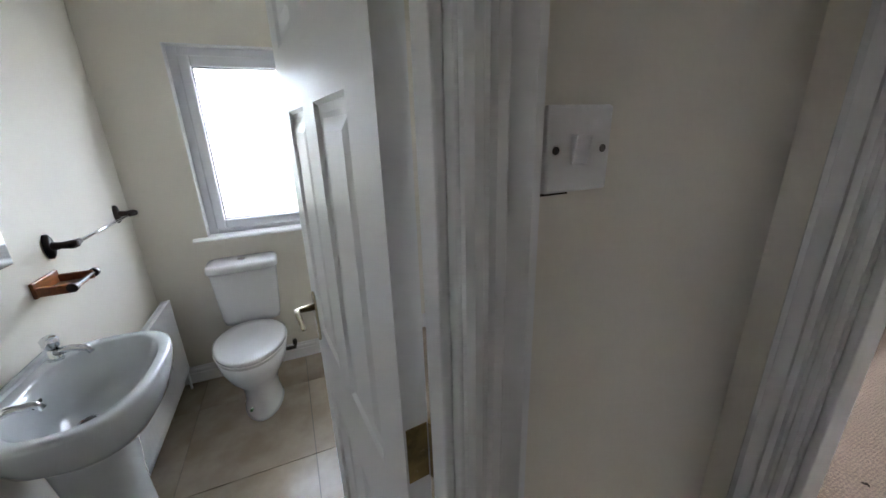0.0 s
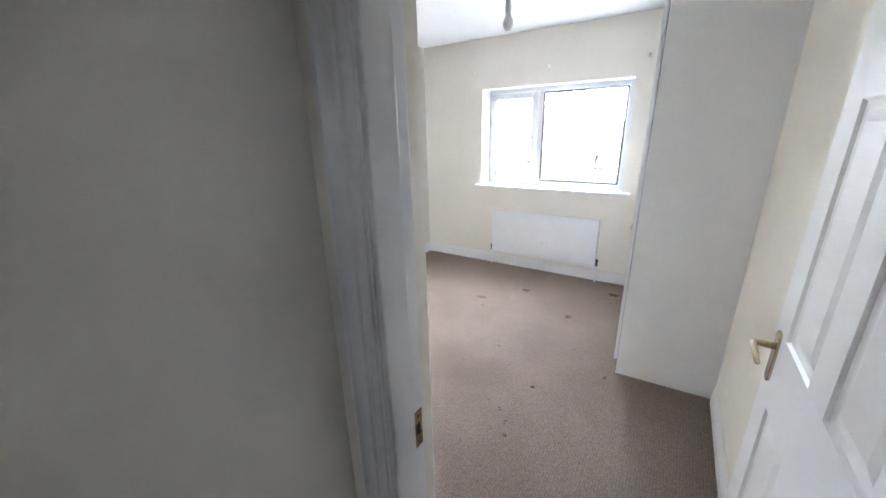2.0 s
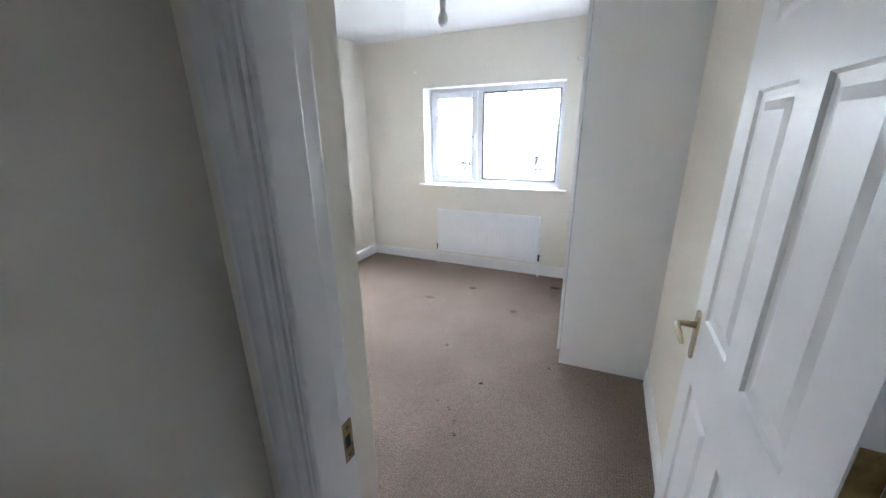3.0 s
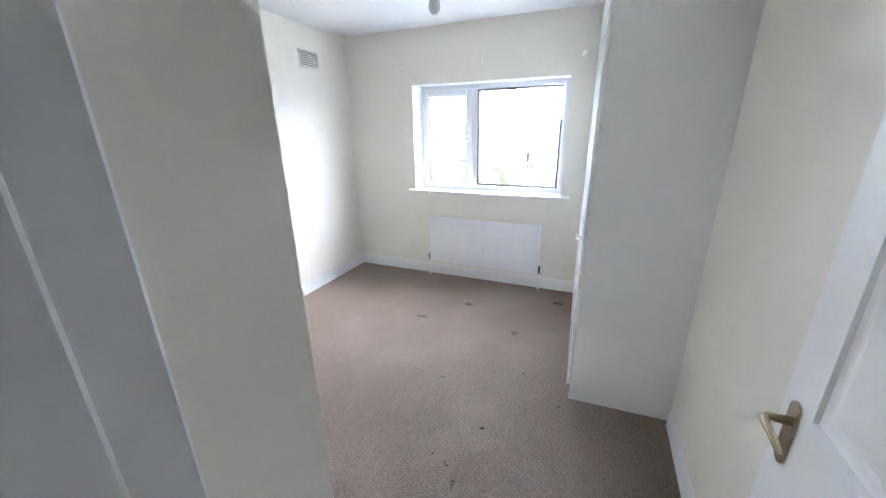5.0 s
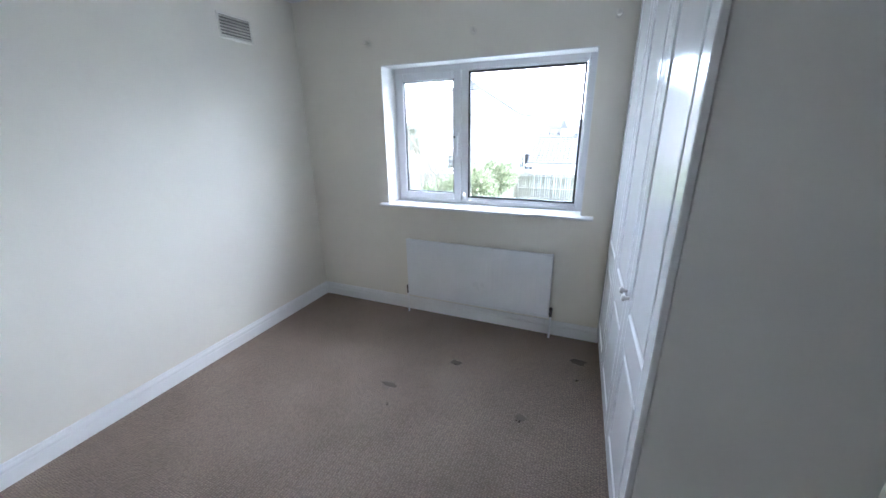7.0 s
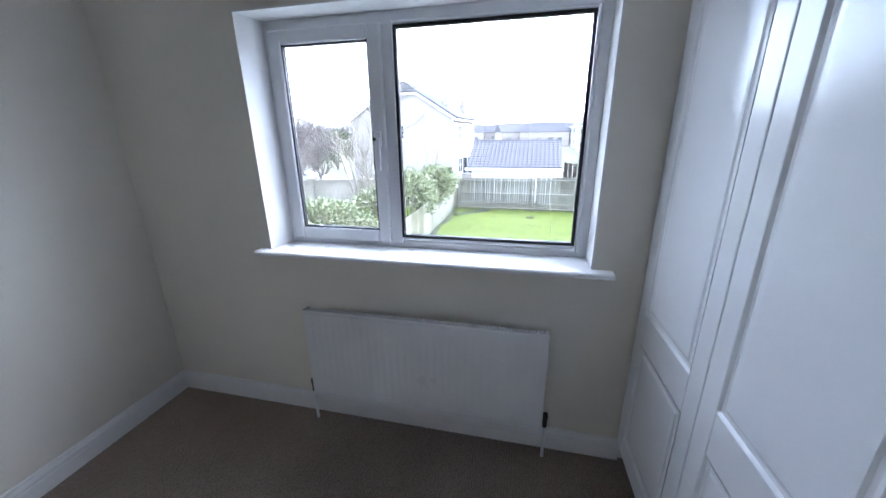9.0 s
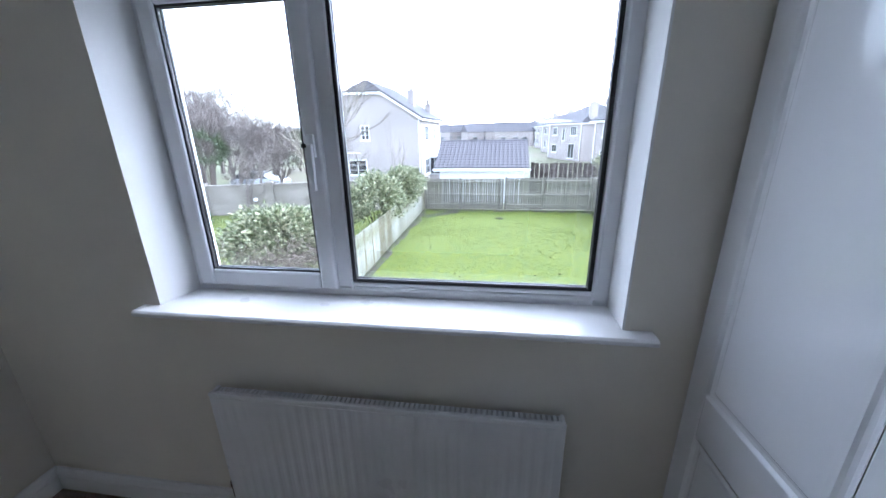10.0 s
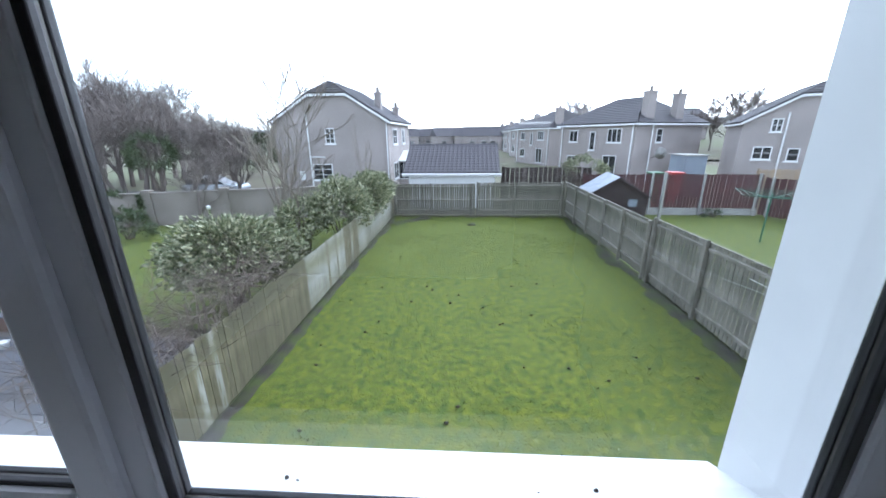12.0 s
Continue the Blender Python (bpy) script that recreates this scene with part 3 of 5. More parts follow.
# ---- built-in wardrobe ----
wd = thing("wardrobe", pose(2.475, -1.525, 0, 0, 0, 2.35), "white built-in wardrobe with three panelled gloss doors", "wardrobe")
WL = 1.522
Build().box(0.012, 0.545, 0, 0.018, 0, 2.385).ob("end_panel", PANEL, wd, bevel=0.0015)
Build().box(0.012, 0.50, 0.019, WL - 0.002, 2.304, 2.385).ob("top_panel", PANEL, wd)
Build().box(0.05, 0.07, 0.019, WL - 0.002, 0, 0.08).box(0.035, 0.50, 0.019, WL - 0.002, 0.08, 0.098).ob("plinth", PANEL, wd)
for k in range(3):
    y0, y1 = 0.001 + k * 0.506, 0.001 + k * 0.506 + 0.503
    b = Build()
    z0, z1 = 0.10, 2.30
    panels = ((0.19, 0.65), (0.785, 2.19))
    st = 0.072
    b.box(-0.010, 0.010, y0, y0 + st, z0, z1).box(-0.010, 0.010, y1 - st, y1, z0, z1)
    zz = [z0, 0.19, 0.65, 0.785, 2.19, z1]
    for i in (0, 2, 4):
        b.box(-0.010, 0.010, y0 + st, y1 - st, zz[i], zz[i + 1])
    for a, c in panels:
        rows = []
        for i, dep in ((0, 0), (0.007, 0.006), (0.016, 0.0075), (0.024, 0.006), (0.030, 0.002), (0.042, 0.001), (0.046, 0.001)):
            rows.append([(-0.010 + dep, y0 + st + i, a + i), (-0.010 + dep, y1 - st - i, a + i), (-0.010 + dep, y1 - st - i, c - i), (-0.010 + dep, y0 + st + i, c - i)])
        b.rings([r[::-1] for r in rows], cap=False)
        e = len(b.v)
        b.f.append((e - 4, e - 3, e - 2, e - 1))
    door = b.ob("door", WARD, wd, bevel=0.004)
    ky = y0 + 0.036 if k == 1 else y1 - 0.036
    if k == 2:
        continue
    Build().rings([[(-0.010 - d, ky + r * math.cos(a * 0.449), 0.84 + r * math.sin(a * 0.449)) for a in range(14)] for d, r in ((0, 0.008), (0.012, 0.007), (0.016, 0.013), (0.024, 0.015), (0.029, 0.010), (0.030, 0.002))]).ob("knob", PLASTIC, door, smooth=True, label="round white knob")

# ---- bedroom small things ----
v = thing("air_vent", pose(0.0005, -0.545, 2.12), "cream louvred wall vent near the ceiling", "vent")
bv = bar_frame(Build(), -0.125, 0.125, -0.075, 0.075, 0.014, -0.008, 0.0)
bv.ob("frame", IVORY, v, at=pose(0, 0, 0, 0, 0, 90), bevel=0.002)
for k in range(7):
    for c in (-0.055, 0.055):
        Build().prism([(0, 0), (0.0075, -0.006), (0.0075, -0.0035), (0.001, 0.004)], (0, c - 0.053, -0.054 + k * 0.018), (1, 0, 0), (0, 0, 1), (0, 0.106, 0)).ob("louvre", IVORY, v)
Build().box(0, 0.001, -0.112, 0.112, -0.062, 0.062).ob("backing", CONCRETE, v)
br = thing("curtain_bracket", pose(0.662, 0, 2.068), "small white curtain pole bracket on the wall", "bracket", "curtain pole brackets")
Build().tube([(0, 0, 0), (0, -0.006, 0)], 0.022, 14).tube([(0, -0.004, 0), (0, -0.045, 0)], [0.010, 0.007], 10).tube([(0, -0.045, -0.012), (0, -0.045, 0.014)], 0.014, 12).ob("bracket", IVORY, br, bevel=0.002)
for x in (1.455, 2.30):
    copy_thing(br, pose(x, 0, 2.068))
lamp = thing("pendant_lamp", pose(1.64, -1.45, H), "white pendant lamp holder with a bare bulb", "lamp")
Build().tube([(0, 0, 0), (0, 0, -0.016), (0, 0, -0.026)], [0.042, 0.040, 0.012], 20).ob("ceiling_rose", PLASTIC, lamp, smooth=False)
Build().tube([(0, 0, -0.02), (0, 0, -0.17)], 0.0035, 8).ob("cord", DARKGAP, lamp, label="dark twisted cord")
Build().tube([(0, 0, -0.165), (0, 0, -0.175), (0, 0, -0.215), (0, 0, -0.235)], [0.008, 0.016, 0.019, 0.018], 16).ob("lamp_holder", PLASTIC, lamp, smooth=True)
Build().rings([ellipse(0, 0, z, r, r, 18) for z, r in ((-0.232, 0.013), (-0.25, 0.017), (-0.27, 0.026), (-0.29, 0.030), (-0.31, 0.027), (-0.325, 0.016), (-0.330, 0.003))]).ob("bulb", BULB, lamp, smooth=True)
rng = random.Random(4)
for x, y, r in ((1.976, -2.199, 0.016), (2.083, -1.924, 0.018), (2.032, -0.951, 0.016), (2.082, -2.364, 0.017), (2.05, -2.28, 0.010), (1.55, -0.62, 0.017), (1.90, -2.17, 0.008), (2.30, -0.50, 0.012), (1.72, -1.62, 0.010), (2.43, -1.62, 0.013), (1.32, -1.1, 0.009), (2.2, -1.4, 0.008)):
    m = Build()
    for k in range(6):
        a, d = rng.uniform(0, 6.28), rng.uniform(0, r * 1.1)
        q = r * rng.uniform(0.18, 0.42)
        m.rings([ellipse(x + d * math.cos(a), y + d * math.sin(a), z, q * e, q * e * 0.6, 6) for z, e in ((0.0, 1), (0.003, 0.9), (0.005, 0.4))])
    tagged(m.ob("carpet_debris", DIRT), "dark crumbs of dirt on the brown carpet", "debris", "crumbs on the carpet")
for x, y, rx, ry in ((1.55, -0.60, 0.05, 0.03), (2.04, -0.93, 0.035, 0.03), (1.25, -0.95, 0.07, 0.02), (2.30, -0.30, 0.06, 0.04)):
    pts = [(x + rx * math.cos(a * 0.3927) * rng.uniform(0.6, 1), y + ry * math.sin(a * 0.3927) * rng.uniform(0.6, 1)) for a in range(16)]
    tagged(Build().prism(pts, (0, 0, 0), (1, 0, 0), (0, 1, 0), (0, 0, 0.0012)).ob("carpet_stain", STAIN), "faint dark stain trodden into the carpet", "stain", "stains on the carpet")

# ---- bathroom ----
w2 = thing("window_2", pose(-0.1, -4.04, 1.44), "white upvc bathroom window with frosted glass", "window")
w2["kind"] = "structure"
turn = pose(0, 0, 0, 0, 0, 90)
bar_frame(Build(), -0.459, 0.459, -0.519, 0.524, 0.05, -0.03, 0.03).ob("frame", UPVC, w2, at=turn, bevel=0.005)
bar_frame(Build(), -0.415, 0.415, -0.475, 0.48, 0.055, -0.045, 0.02).ob("sash", UPVC, w2, at=turn, bevel=0.008)
bar_frame(Build(), -0.362, 0.362, -0.422, 0.427, 0.008, -0.02, 0.0).ob("gasket", RUBBER, w2, at=turn)
pn = Build().box(-0.362, 0.362, -0.012, -0.006, -0.422, 0.427).ob("pane", FROST, w2, at=turn, label="frosted glass pane")
pn.visible_shadow = False
structure(Build().prism([(-0.10, 0), (0.035, 0), (0.042, 0.008), (0.035, 0.0185), (-0.10, 0.0185)], (0, -4.57, 0.9205), (1, 0, 0), (0, 0, 1), (0, 1.06, 0)).ob("window_sill", SILL), "white bathroom window sill", "window sill")
structure(Build().box(-0.13, -0.001, -4.501, -4.4965, 0.938, 1.964).box(-0.13, -0.001, -3.5835, -3.579, 0.938, 1.964).box(-0.13, -0.001, -4.4965, -3.5835, 1.960, 1.9655).ob("trim", CEIL), "white painted bathroom window reveal", "window reveal")

# close-coupled toilet, its back to the window wall
wc = thing("toilet", pose(0.0, -4.335, -0.002), "white close-coupled toilet with closed lid", "toilet")
Build().rings([ellipse(0.105, 0, z, rx, ry, 32, 5) for z, rx, ry in ((0.43, 0.085, 0.150), (0.46, 0.092, 0.158), (0.76, 0.098, 0.178))]).ob("cistern", CERAMIC, wc, smooth=True, at=pose(0, 0, 0))
Build().rings([ellipse(0.107, 0, z, rx, ry, 32, 5) for z, rx, ry in ((0.762, 0.104, 0.186), (0.768, 0.107, 0.190), (0.79, 0.107, 0.190), (0.806, 0.100, 0.182), (0.810, 0.08, 0.15))]).ob("cistern_lid", CERAMIC, wc, smooth=True)
Build().tube([(0.11, 0, 0.808), (0.11, 0, 0.815)], 0.022, 18).ob("flush_button", CHROME, wc)


def egg(cx, z, rx, ry, back=0.75):
    return [(cx + (rx if c > 0 else rx * back) * c, ry * s * (1 - 0.06 * c), z) for c, s in ((math.cos(k * 0.19635), math.sin(k * 0.19635)) for k in range(32))]


Build().rings([egg(0.36, 0, 0.20, 0.108), egg(0.36, 0.02, 0.195, 0.10), egg(0.36, 0.10, 0.175, 0.092), egg(0.37, 0.20, 0.19, 0.105), egg(0.395, 0.28, 0.24, 0.15), egg(0.405, 0.34, 0.255, 0.172), egg(0.405, 0.40, 0.26, 0.18)]).ob("bowl", CERAMIC, wc, smooth=True)
Build().rings([egg(0.402, 0.402, 0.262, 0.184, 0.85), egg(0.402, 0.416, 0.266, 0.188, 0.85), egg(0.402, 0.420, 0.262, 0.184, 0.85)]).ob("seat", PLASTIC, wc, smooth=False)
Build().rings([egg(0.402, 0.422, 0.262, 0.184, 0.85), egg(0.402, 0.434, 0.264, 0.186, 0.85), egg(0.402, 0.442, 0.250, 0.172, 0.85), egg(0.402, 0.445, 0.18, 0.11, 0.85), egg(0.402, 0.446, 0.03, 0.02, 0.85)]).ob("lid", CERAMIC, wc, smooth=True, label="closed white lid")
Build().tube([(0.53, -0.045, 0.075), (0.545, -0.050, 0.075)], 0.009, 12).ob("fixing_cap", GREENPLASTIC, wc, label="green fixing cap")
Build().tube([(0.02, 0.20, 0.14), (0.06, 0.20, 0.14), (0.06, 0.20, 0.12), (0.06, 0.14, 0.12)], 0.012, 10).tube([(0.05, 0.20, 0.14), (0.05, 0.20, 0.17)], 0.014, 10).ob("stop_valve", VALVE, wc)

# pedestal basin
ba = thing("basin", pose(1.225, -4.828, -0.002), "pale grey ceramic pedestal basin with two chrome taps", "basin")
out = [ellipse(0, 0.19, z, rx, ry, 48, sq) for z, rx, ry, sq in ((0.64, 0.10, 0.10, 2), (0.68, 0.17, 0.13, 2.1), (0.74, 0.235, 0.172, 2.3), (0.80, 0.262, 0.188, 2.6), (0.838, 0.270, 0.192, 2.8), (0.848, 0.268, 0.190, 2.8), (0.853, 0.260, 0.183, 2.8))]
inner = [ellipse(0, y, z, rx, ry, 48, sq) for y, z, rx, ry, sq in ((0.205, 0.853, 0.238, 0.150, 2.5), (0.205, 0.847, 0.230, 0.143, 2.5), (0.20, 0.80, 0.208, 0.125, 2.3), (0.19, 0.74, 0.16, 0.098, 2.1), (0.175, 0.712, 0.09, 0.058, 2), (0.165, 0.704, 0.022, 0.022, 2))]
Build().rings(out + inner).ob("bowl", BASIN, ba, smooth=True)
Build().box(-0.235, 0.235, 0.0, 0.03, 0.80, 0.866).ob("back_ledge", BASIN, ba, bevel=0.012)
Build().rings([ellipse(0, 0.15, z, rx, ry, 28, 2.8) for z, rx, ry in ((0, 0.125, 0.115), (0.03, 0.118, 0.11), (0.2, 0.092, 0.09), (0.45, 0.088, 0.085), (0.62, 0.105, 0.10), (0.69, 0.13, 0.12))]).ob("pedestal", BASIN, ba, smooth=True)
for x in (-0.165, 0.165):
    Build().tube([(x, 0.062, 0.850), (x, 0.062, 0.862), (x, 0.062, 0.885)], [0.022, 0.016, 0.014], 14).tube([(x, 0.062, 0.876), (x * 0.9, 0.11, 0.890), (x * 0.84, 0.155, 0.885), (x * 0.82, 0.165, 0.868)], [0.013, 0.011, 0.010, 0.009], 12).tube([(x, 0.062, 0.888), (x, 0.062, 0.900), (x, 0.062, 0.925), (x, 0.062, 0.932)], [0.012, 0.021, 0.023, 0.016], 10).ob("tap", CHROME, ba, smooth=True, label="chrome pillar tap")
Build().rings([ellipse(0, 0.165, z, r, r, 20) for z, r in ((0.703, 0.030), (0.7095, 0.028), (0.7085, 0.021))]).ob("waste", CHROME, ba)
Build().rings([ellipse(0, 0.165, z, r, r, 16) for z, r in ((0.7088, 0.021), (0.7096, 0.020))]).ob("plug_hole", DARKGAP, ba)
Build().box(-0.022, 0.022, 0.0700, 0.0775, 0.800, 0.811).ob("overflow", DARKGAP, ba, bevel=0.003)

# wooden towel rail, soap dish, mirror
tr = thing("towel_rail", pose(0.47, -4.83, 1.15), "dark turned-wood towel rail with a chrome bar", "towel rail")
for x in (-0.30, 0.30):
    Build().rings([[(x + 0.022 * e * math.cos(a * 0.314), d, 0.045 * e * math.sin(a * 0.314)) for a in range(20)] for d, e in ((0, 1), (0.010, 1), (0.016, 0.8))]).tube([(x, 0.012, 0), (x, 0.04, 0), (x, 0.075, 0.0), (x, 0.09, 0)], [0.016, 0.012, 0.016, 0.010], 12).tube([(x - math.copysign(0.05, x), 0.072, 0), (x, 0.072, 0), (x + math.copysign(0.018, x), 0.072, 0)], [0.010, 0.015, 0.012], 12).ob("bracket", DARKWOOD, tr, smooth=True)
Build().tube([(-0.27, 0.072, 0), (0.27, 0.072, 0)], 0.006, 10).ob("bar", CHROME, tr, smooth=True)
so = thing("soap_dish", pose(0.86, -4.83, 1.04), "orange varnished wooden soap dish on the wall", "soap dish")
Build().box(-0.075, 0.075, 0, 0.012, -0.025, 0.03).box(-0.075, -0.060, 0.012, 0.11, -0.02, 0.012).box(0.060, 0.075, 0.012, 0.11, -0.02, 0.012).box(-0.060, 0.060, 0.012, 0.10, -0.02, -0.012).ob("tray", AMBER, so, bevel=0.005)
Build().tube([(-0.075, 0.108, 0), (0.075, 0.108, 0)], 0.006, 10).tube([(-0.085, 0.108, -0.0), (-0.07, 0.108, 0)], 0.016, 12).tube([(0.07, 0.108, -0.0), (0.085, 0.108, 0)], 0.016, 12).ob("rail", DARKWOOD, so)
mi = thing("mirror", pose(1.25, -4.829, 1.47), "frameless bathroom mirror above the basin", "mirror")
Build().box(-0.29, 0.29, 0, 0.005, -0.32, 0.32).ob("mirror_glass", MIRROR, mi, bevel=0.002)


# ---- outside: back gardens below the window ----
G = -2.85


def sheet(name, x0, x1, y0, y1, z, mat, label, category, wave=0.0, step=0.6):
    nx, ny = max(1, int((x1 - x0) / step)), max(1, int((y1 - y0) / step))
    if not wave:
        nx = ny = 1
    v = []
    for j in range(ny + 1):
        for i in range(nx + 1):
            x, y = x0 + (x1 - x0) * i / nx, y0 + (y1 - y0) * j / ny
            v.append((x, y, z + wave * noise.noise(Vector((x * 0.5, y * 0.5, z)))))
    f = [(j * (nx + 1) + i, j * (nx + 1) + i + 1, (j + 1) * (nx + 1) + i + 1, (j + 1) * (nx + 1) + i) for j in range(ny) for i in range(nx)]
    return tagged(Build().add(v, f).ob(name, mat, smooth=True), label, category, kind="structure")


sheet("ground", -1500, 1500, -1500, 3000, G - 0.10, FIELD, "rough ground reaching to the horizon", "ground")
sheet("lawn", -2.1, 7.2, 0.6, 19.45, G - 0.01, GRASS, "mossy green back garden lawn", "lawn", 0.05)
sheet("lawn", -17.0, -2.2, 7.0, 19.0, G - 0.01, GRASS, "neighbour's mown green lawn", "lawn", 0.04)
sheet("lawn", 7.3, 21.0, 0.6, 19.8, G + 0.0, GRASS, "green lawn behind the fence", "lawn", 0.04)


def soil_or_shade_strip(p, q, width):
    """A strip from p to q whose free edge wanders to the left of that line where the turf ends."""
    p, q = Vector((*p, G)), Vector((*q, G))
    along = (q - p).normalized()
    side = Vector((-along.y, along.x, 0))
    n = int((q - p).length / 0.12)
    v = []
    for k in range(n + 1):
        o = p.lerp(q, k / n)
        w = width * (1 + 0.75 * noise.noise(o * 0.9) + 0.5 * noise.noise(o * 3.1))
        v += [o + Vector((0, 0, 0.03)), o + side * w * 0.6 + Vector((0, 0, 0.045 + 0.02 * noise.noise(o * 5))), o + side * w - Vector((0, 0, 0.02))]
    f = [(3 * k + i, 3 * k + 3 + i, 3 * k + 4 + i, 3 * k + 1 + i) for k in range(n) for i in (0, 1)]
    tagged(Build().add(v, f).ob("fence_foot_strip", SOIL, smooth=True), "dark strip along the fence, bare damp soil and on the left painted shade", "soil", kind="structure")


# left strip: dark colour in place of the narrow shadow at the fence foot
soil_or_shade_strip((-2.1, 19.45), (-2.1, 0.6), 0.22)
# right, far and corner strips: bare soil
soil_or_shade_strip((7.19, 0.6), (7.19, 19.45), 0.42)
soil_or_shade_strip((7.15, 19.45), (-2.05, 19.45), 0.38)
soil_or_shade_strip((-0.3, 19.3), (-2.0, 17.6), 0.55)

rng = random.Random(11)
b = Build()
for k in range(60000):
    if k < 44000:
        x, y = rng.uniform(-1.7, 6.9), 1.8 + 17.2 * rng.random() ** 1.25
        if x < -0.5 and y > 17.2:
            continue
    elif k < 53000:
        x, y = rng.uniform(-14, -2.6), rng.uniform(7.1, 18.6)
    else:
        x, y = rng.uniform(7.5, 17), rng.uniform(6, 19)
    h, a, w, t = rng.uniform(0.024, 0.036), rng.uniform(0, 6.28), rng.uniform(0.004, 0.009), rng.uniform(-0.05, 0.05)
    dx, dy = w * math.cos(a), w * math.sin(a)
    z = G + (0.0 if x < 7 else 0.01) - 0.015
    b.add([(x - dx, y - dy, z), (x + dx, y + dy, z), (x + t, y - t, z + h)], [(0, 1, 2)])
tagged(b.ob("grass", BLADE), "short green and yellow lawn grass", "grass", kind="stuff")
b = Build()
for k in range(70):
    x, y, r = rng.uniform(-1.4, 6.6), rng.uniform(3.5, 18), rng.uniform(0.015, 0.045)
    b.rings([ellipse(x, y, G + 0.01 + z, r * e, r * e * rng.uniform(0.5, 0.9), 6) for z, e in ((0, 1), (0.02, 0.8), (0.03, 0.3))])
tagged(b.ob("fallen_leaves", DIRT), "dark fallen leaves scattered on the lawn", "leaves", kind="stuff")
tagged(Build().rings([ellipse(2.17, 17.27, G + z, r, r * 0.7, 12) for z, r in ((0.0, 0.26), (0.06, 0.18), (0.09, 0.05))]).ob("soil_mound", SOIL), "small dark mound of soil on the lawn", "mound")


# fences: boards, rails, posts
def fence(name, p, q, height, mat, label, posts, board=0.125, rails=True, post_mat=None, front=1, zslope=0.0, plinth=0.0):
    p, q = Vector(p), Vector(q)
    L, ang = (q - p).length, math.degrees(math.atan2(q.y - p.y, q.x - p.x))
    fn = thing(name, pose(p.x, p.y, G, 0, 0, ang), label, "fence")
    n = int(L / board)
    meshes = []
    for k in range(4):
        h = height - plinth - 0.05 + 0.012 * (k - 1.5)
        m = Build().prism([(0, -0.004), (board * 0.88, -0.012), (board * 0.88, 0.010), (0, 0.006)], (0, 0, 0.05 + plinth), (1, 0, 0), (0, 1, 0), (0, 0, h))
        meshes.append(m.mesh("board", mat))
    if name == "bleached_fence":
        alt = [Build().prism([(0, -0.004), (board * 0.88, -0.012), (board * 0.88, 0.010), (0, 0.006)], (0, 0, 0.05), (1, 0, 0), (0, 1, 0), (0, 0, height - 0.06)).mesh("board", FENCEPALE)]
    r = random.Random(5)
    for k in range(n):
        x = k * L / n
        me = meshes[r.randrange(4)]
        if name == "bleached_fence" and (6.5 < x < 9.5 or 11 < x < 17) and r.random() < 0.85 or name == "bleached_fence" and r.random() < 0.12:
            me = alt[0]
        o = new("board", me)
        o.parent = fn
        o.matrix_basis = pose(x, r.uniform(-0.004, 0.004), r.uniform(-0.012, 0.012) + zslope * x, 0, r.uniform(-0.5, 0.5), 0)
    s = -front
    for i, x in enumerate(posts):
        Build().prism([(-0.05, -0.05), (0.05, -0.05), (0.05, 0.05), (-0.05, 0.05)], (x, s * 0.07, -0.15), (1, 0, 0), (0, 1, 0), (0, 0, height + 0.22)).ob("post", post_mat or mat, fn, bevel=0.008)
    if rails:
        for z in (0.30, 0.86, height - 0.14):
            for x0, x1 in zip(posts[:-1], posts[1:]):
                Build().prism([(0, -0.045), (0.045, -0.03), (0.045, 0.03), (0, 0.045)], (x0, s * 0.012, z + zslope * (x0 + x1) / 2), (0, s, 0), (0, 0, 1), (x1 - x0, 0, 0)).ob("rail", post_mat or mat, fn)
        Build().box(0, L, -0.03, 0.03, height + zslope * L / 2, height + 0.025 + zslope * L / 2).ob("capping", mat, fn)
    if plinth:
        Build().box(0, L, -0.03, 0.03, -0.1, 0.05 + plinth).ob("gravel_board", CONCRETE, fn, bevel=0.005)
    return fn


fence("bleached_fence", (-2.12, 1.4, 0), (-2.12, 19.5, 0), 1.46, MOSSFENCE, "weathered green-stained close-boarded fence with bleached patches", [0, 18.0], rails=False, front=-1)
fence("far_fence", (-2.05, 19.55, 0), (2.4, 19.55, 0), 1.72, FENCE, "weathered grey wooden panel fence at the garden end", [0.05, 2.0, 4.2], front=1)
fence("far_fence", (2.45, 19.5, 0), (7.15, 19.5, 0), 1.78, FENCE, "weathered grey wooden panel fence at the garden end", [0.05, 2.05, 4.55], front=1)
fence("side_fence", (7.22, 19.4, 0), (7.22, 10.25, 0), 1.78, FENCE, "weathered grey-brown wooden side fence with posts", [0.1, 1.9, 3.7, 5.5, 7.3, 9.05], front=1, zslope=0.008)
fence("side_fence", (7.25, 10.15, 0), (7.25, 2.4, 0), 1.92, FENCE, "weathered grey-brown wooden side fence with posts", [0.05, 2.3, 4.5, 6.7], front=1)
fence("red_fence", (8.3, 20.3, 0), (17.4, 19.75, 0), 2.15, REDFENCE, "dark red stained fence on concrete posts", [1.2, 3.6, 6.2, 8.9], board=0.16, rails=False, post_mat=CONCRETE, front=1, plinth=0.3)
fence("red_fence", (17.45, 19.7, 0), (20.6, 12.5, 0), 2.0, REDFENCE, "dark red stained fence on concrete posts", [0.4, 2.9, 5.4, 7.8], board=0.16, rails=False, post_mat=CONCRETE, front=1)
fence("pale_fence", (17.4, 20.4, 0), (24.5, 20.0, 0), 2.35, PALEWOOD, "pale new wooden fence behind the red fence", [0.1, 2.4, 4.7], board=0.16, rails=False, front=1)
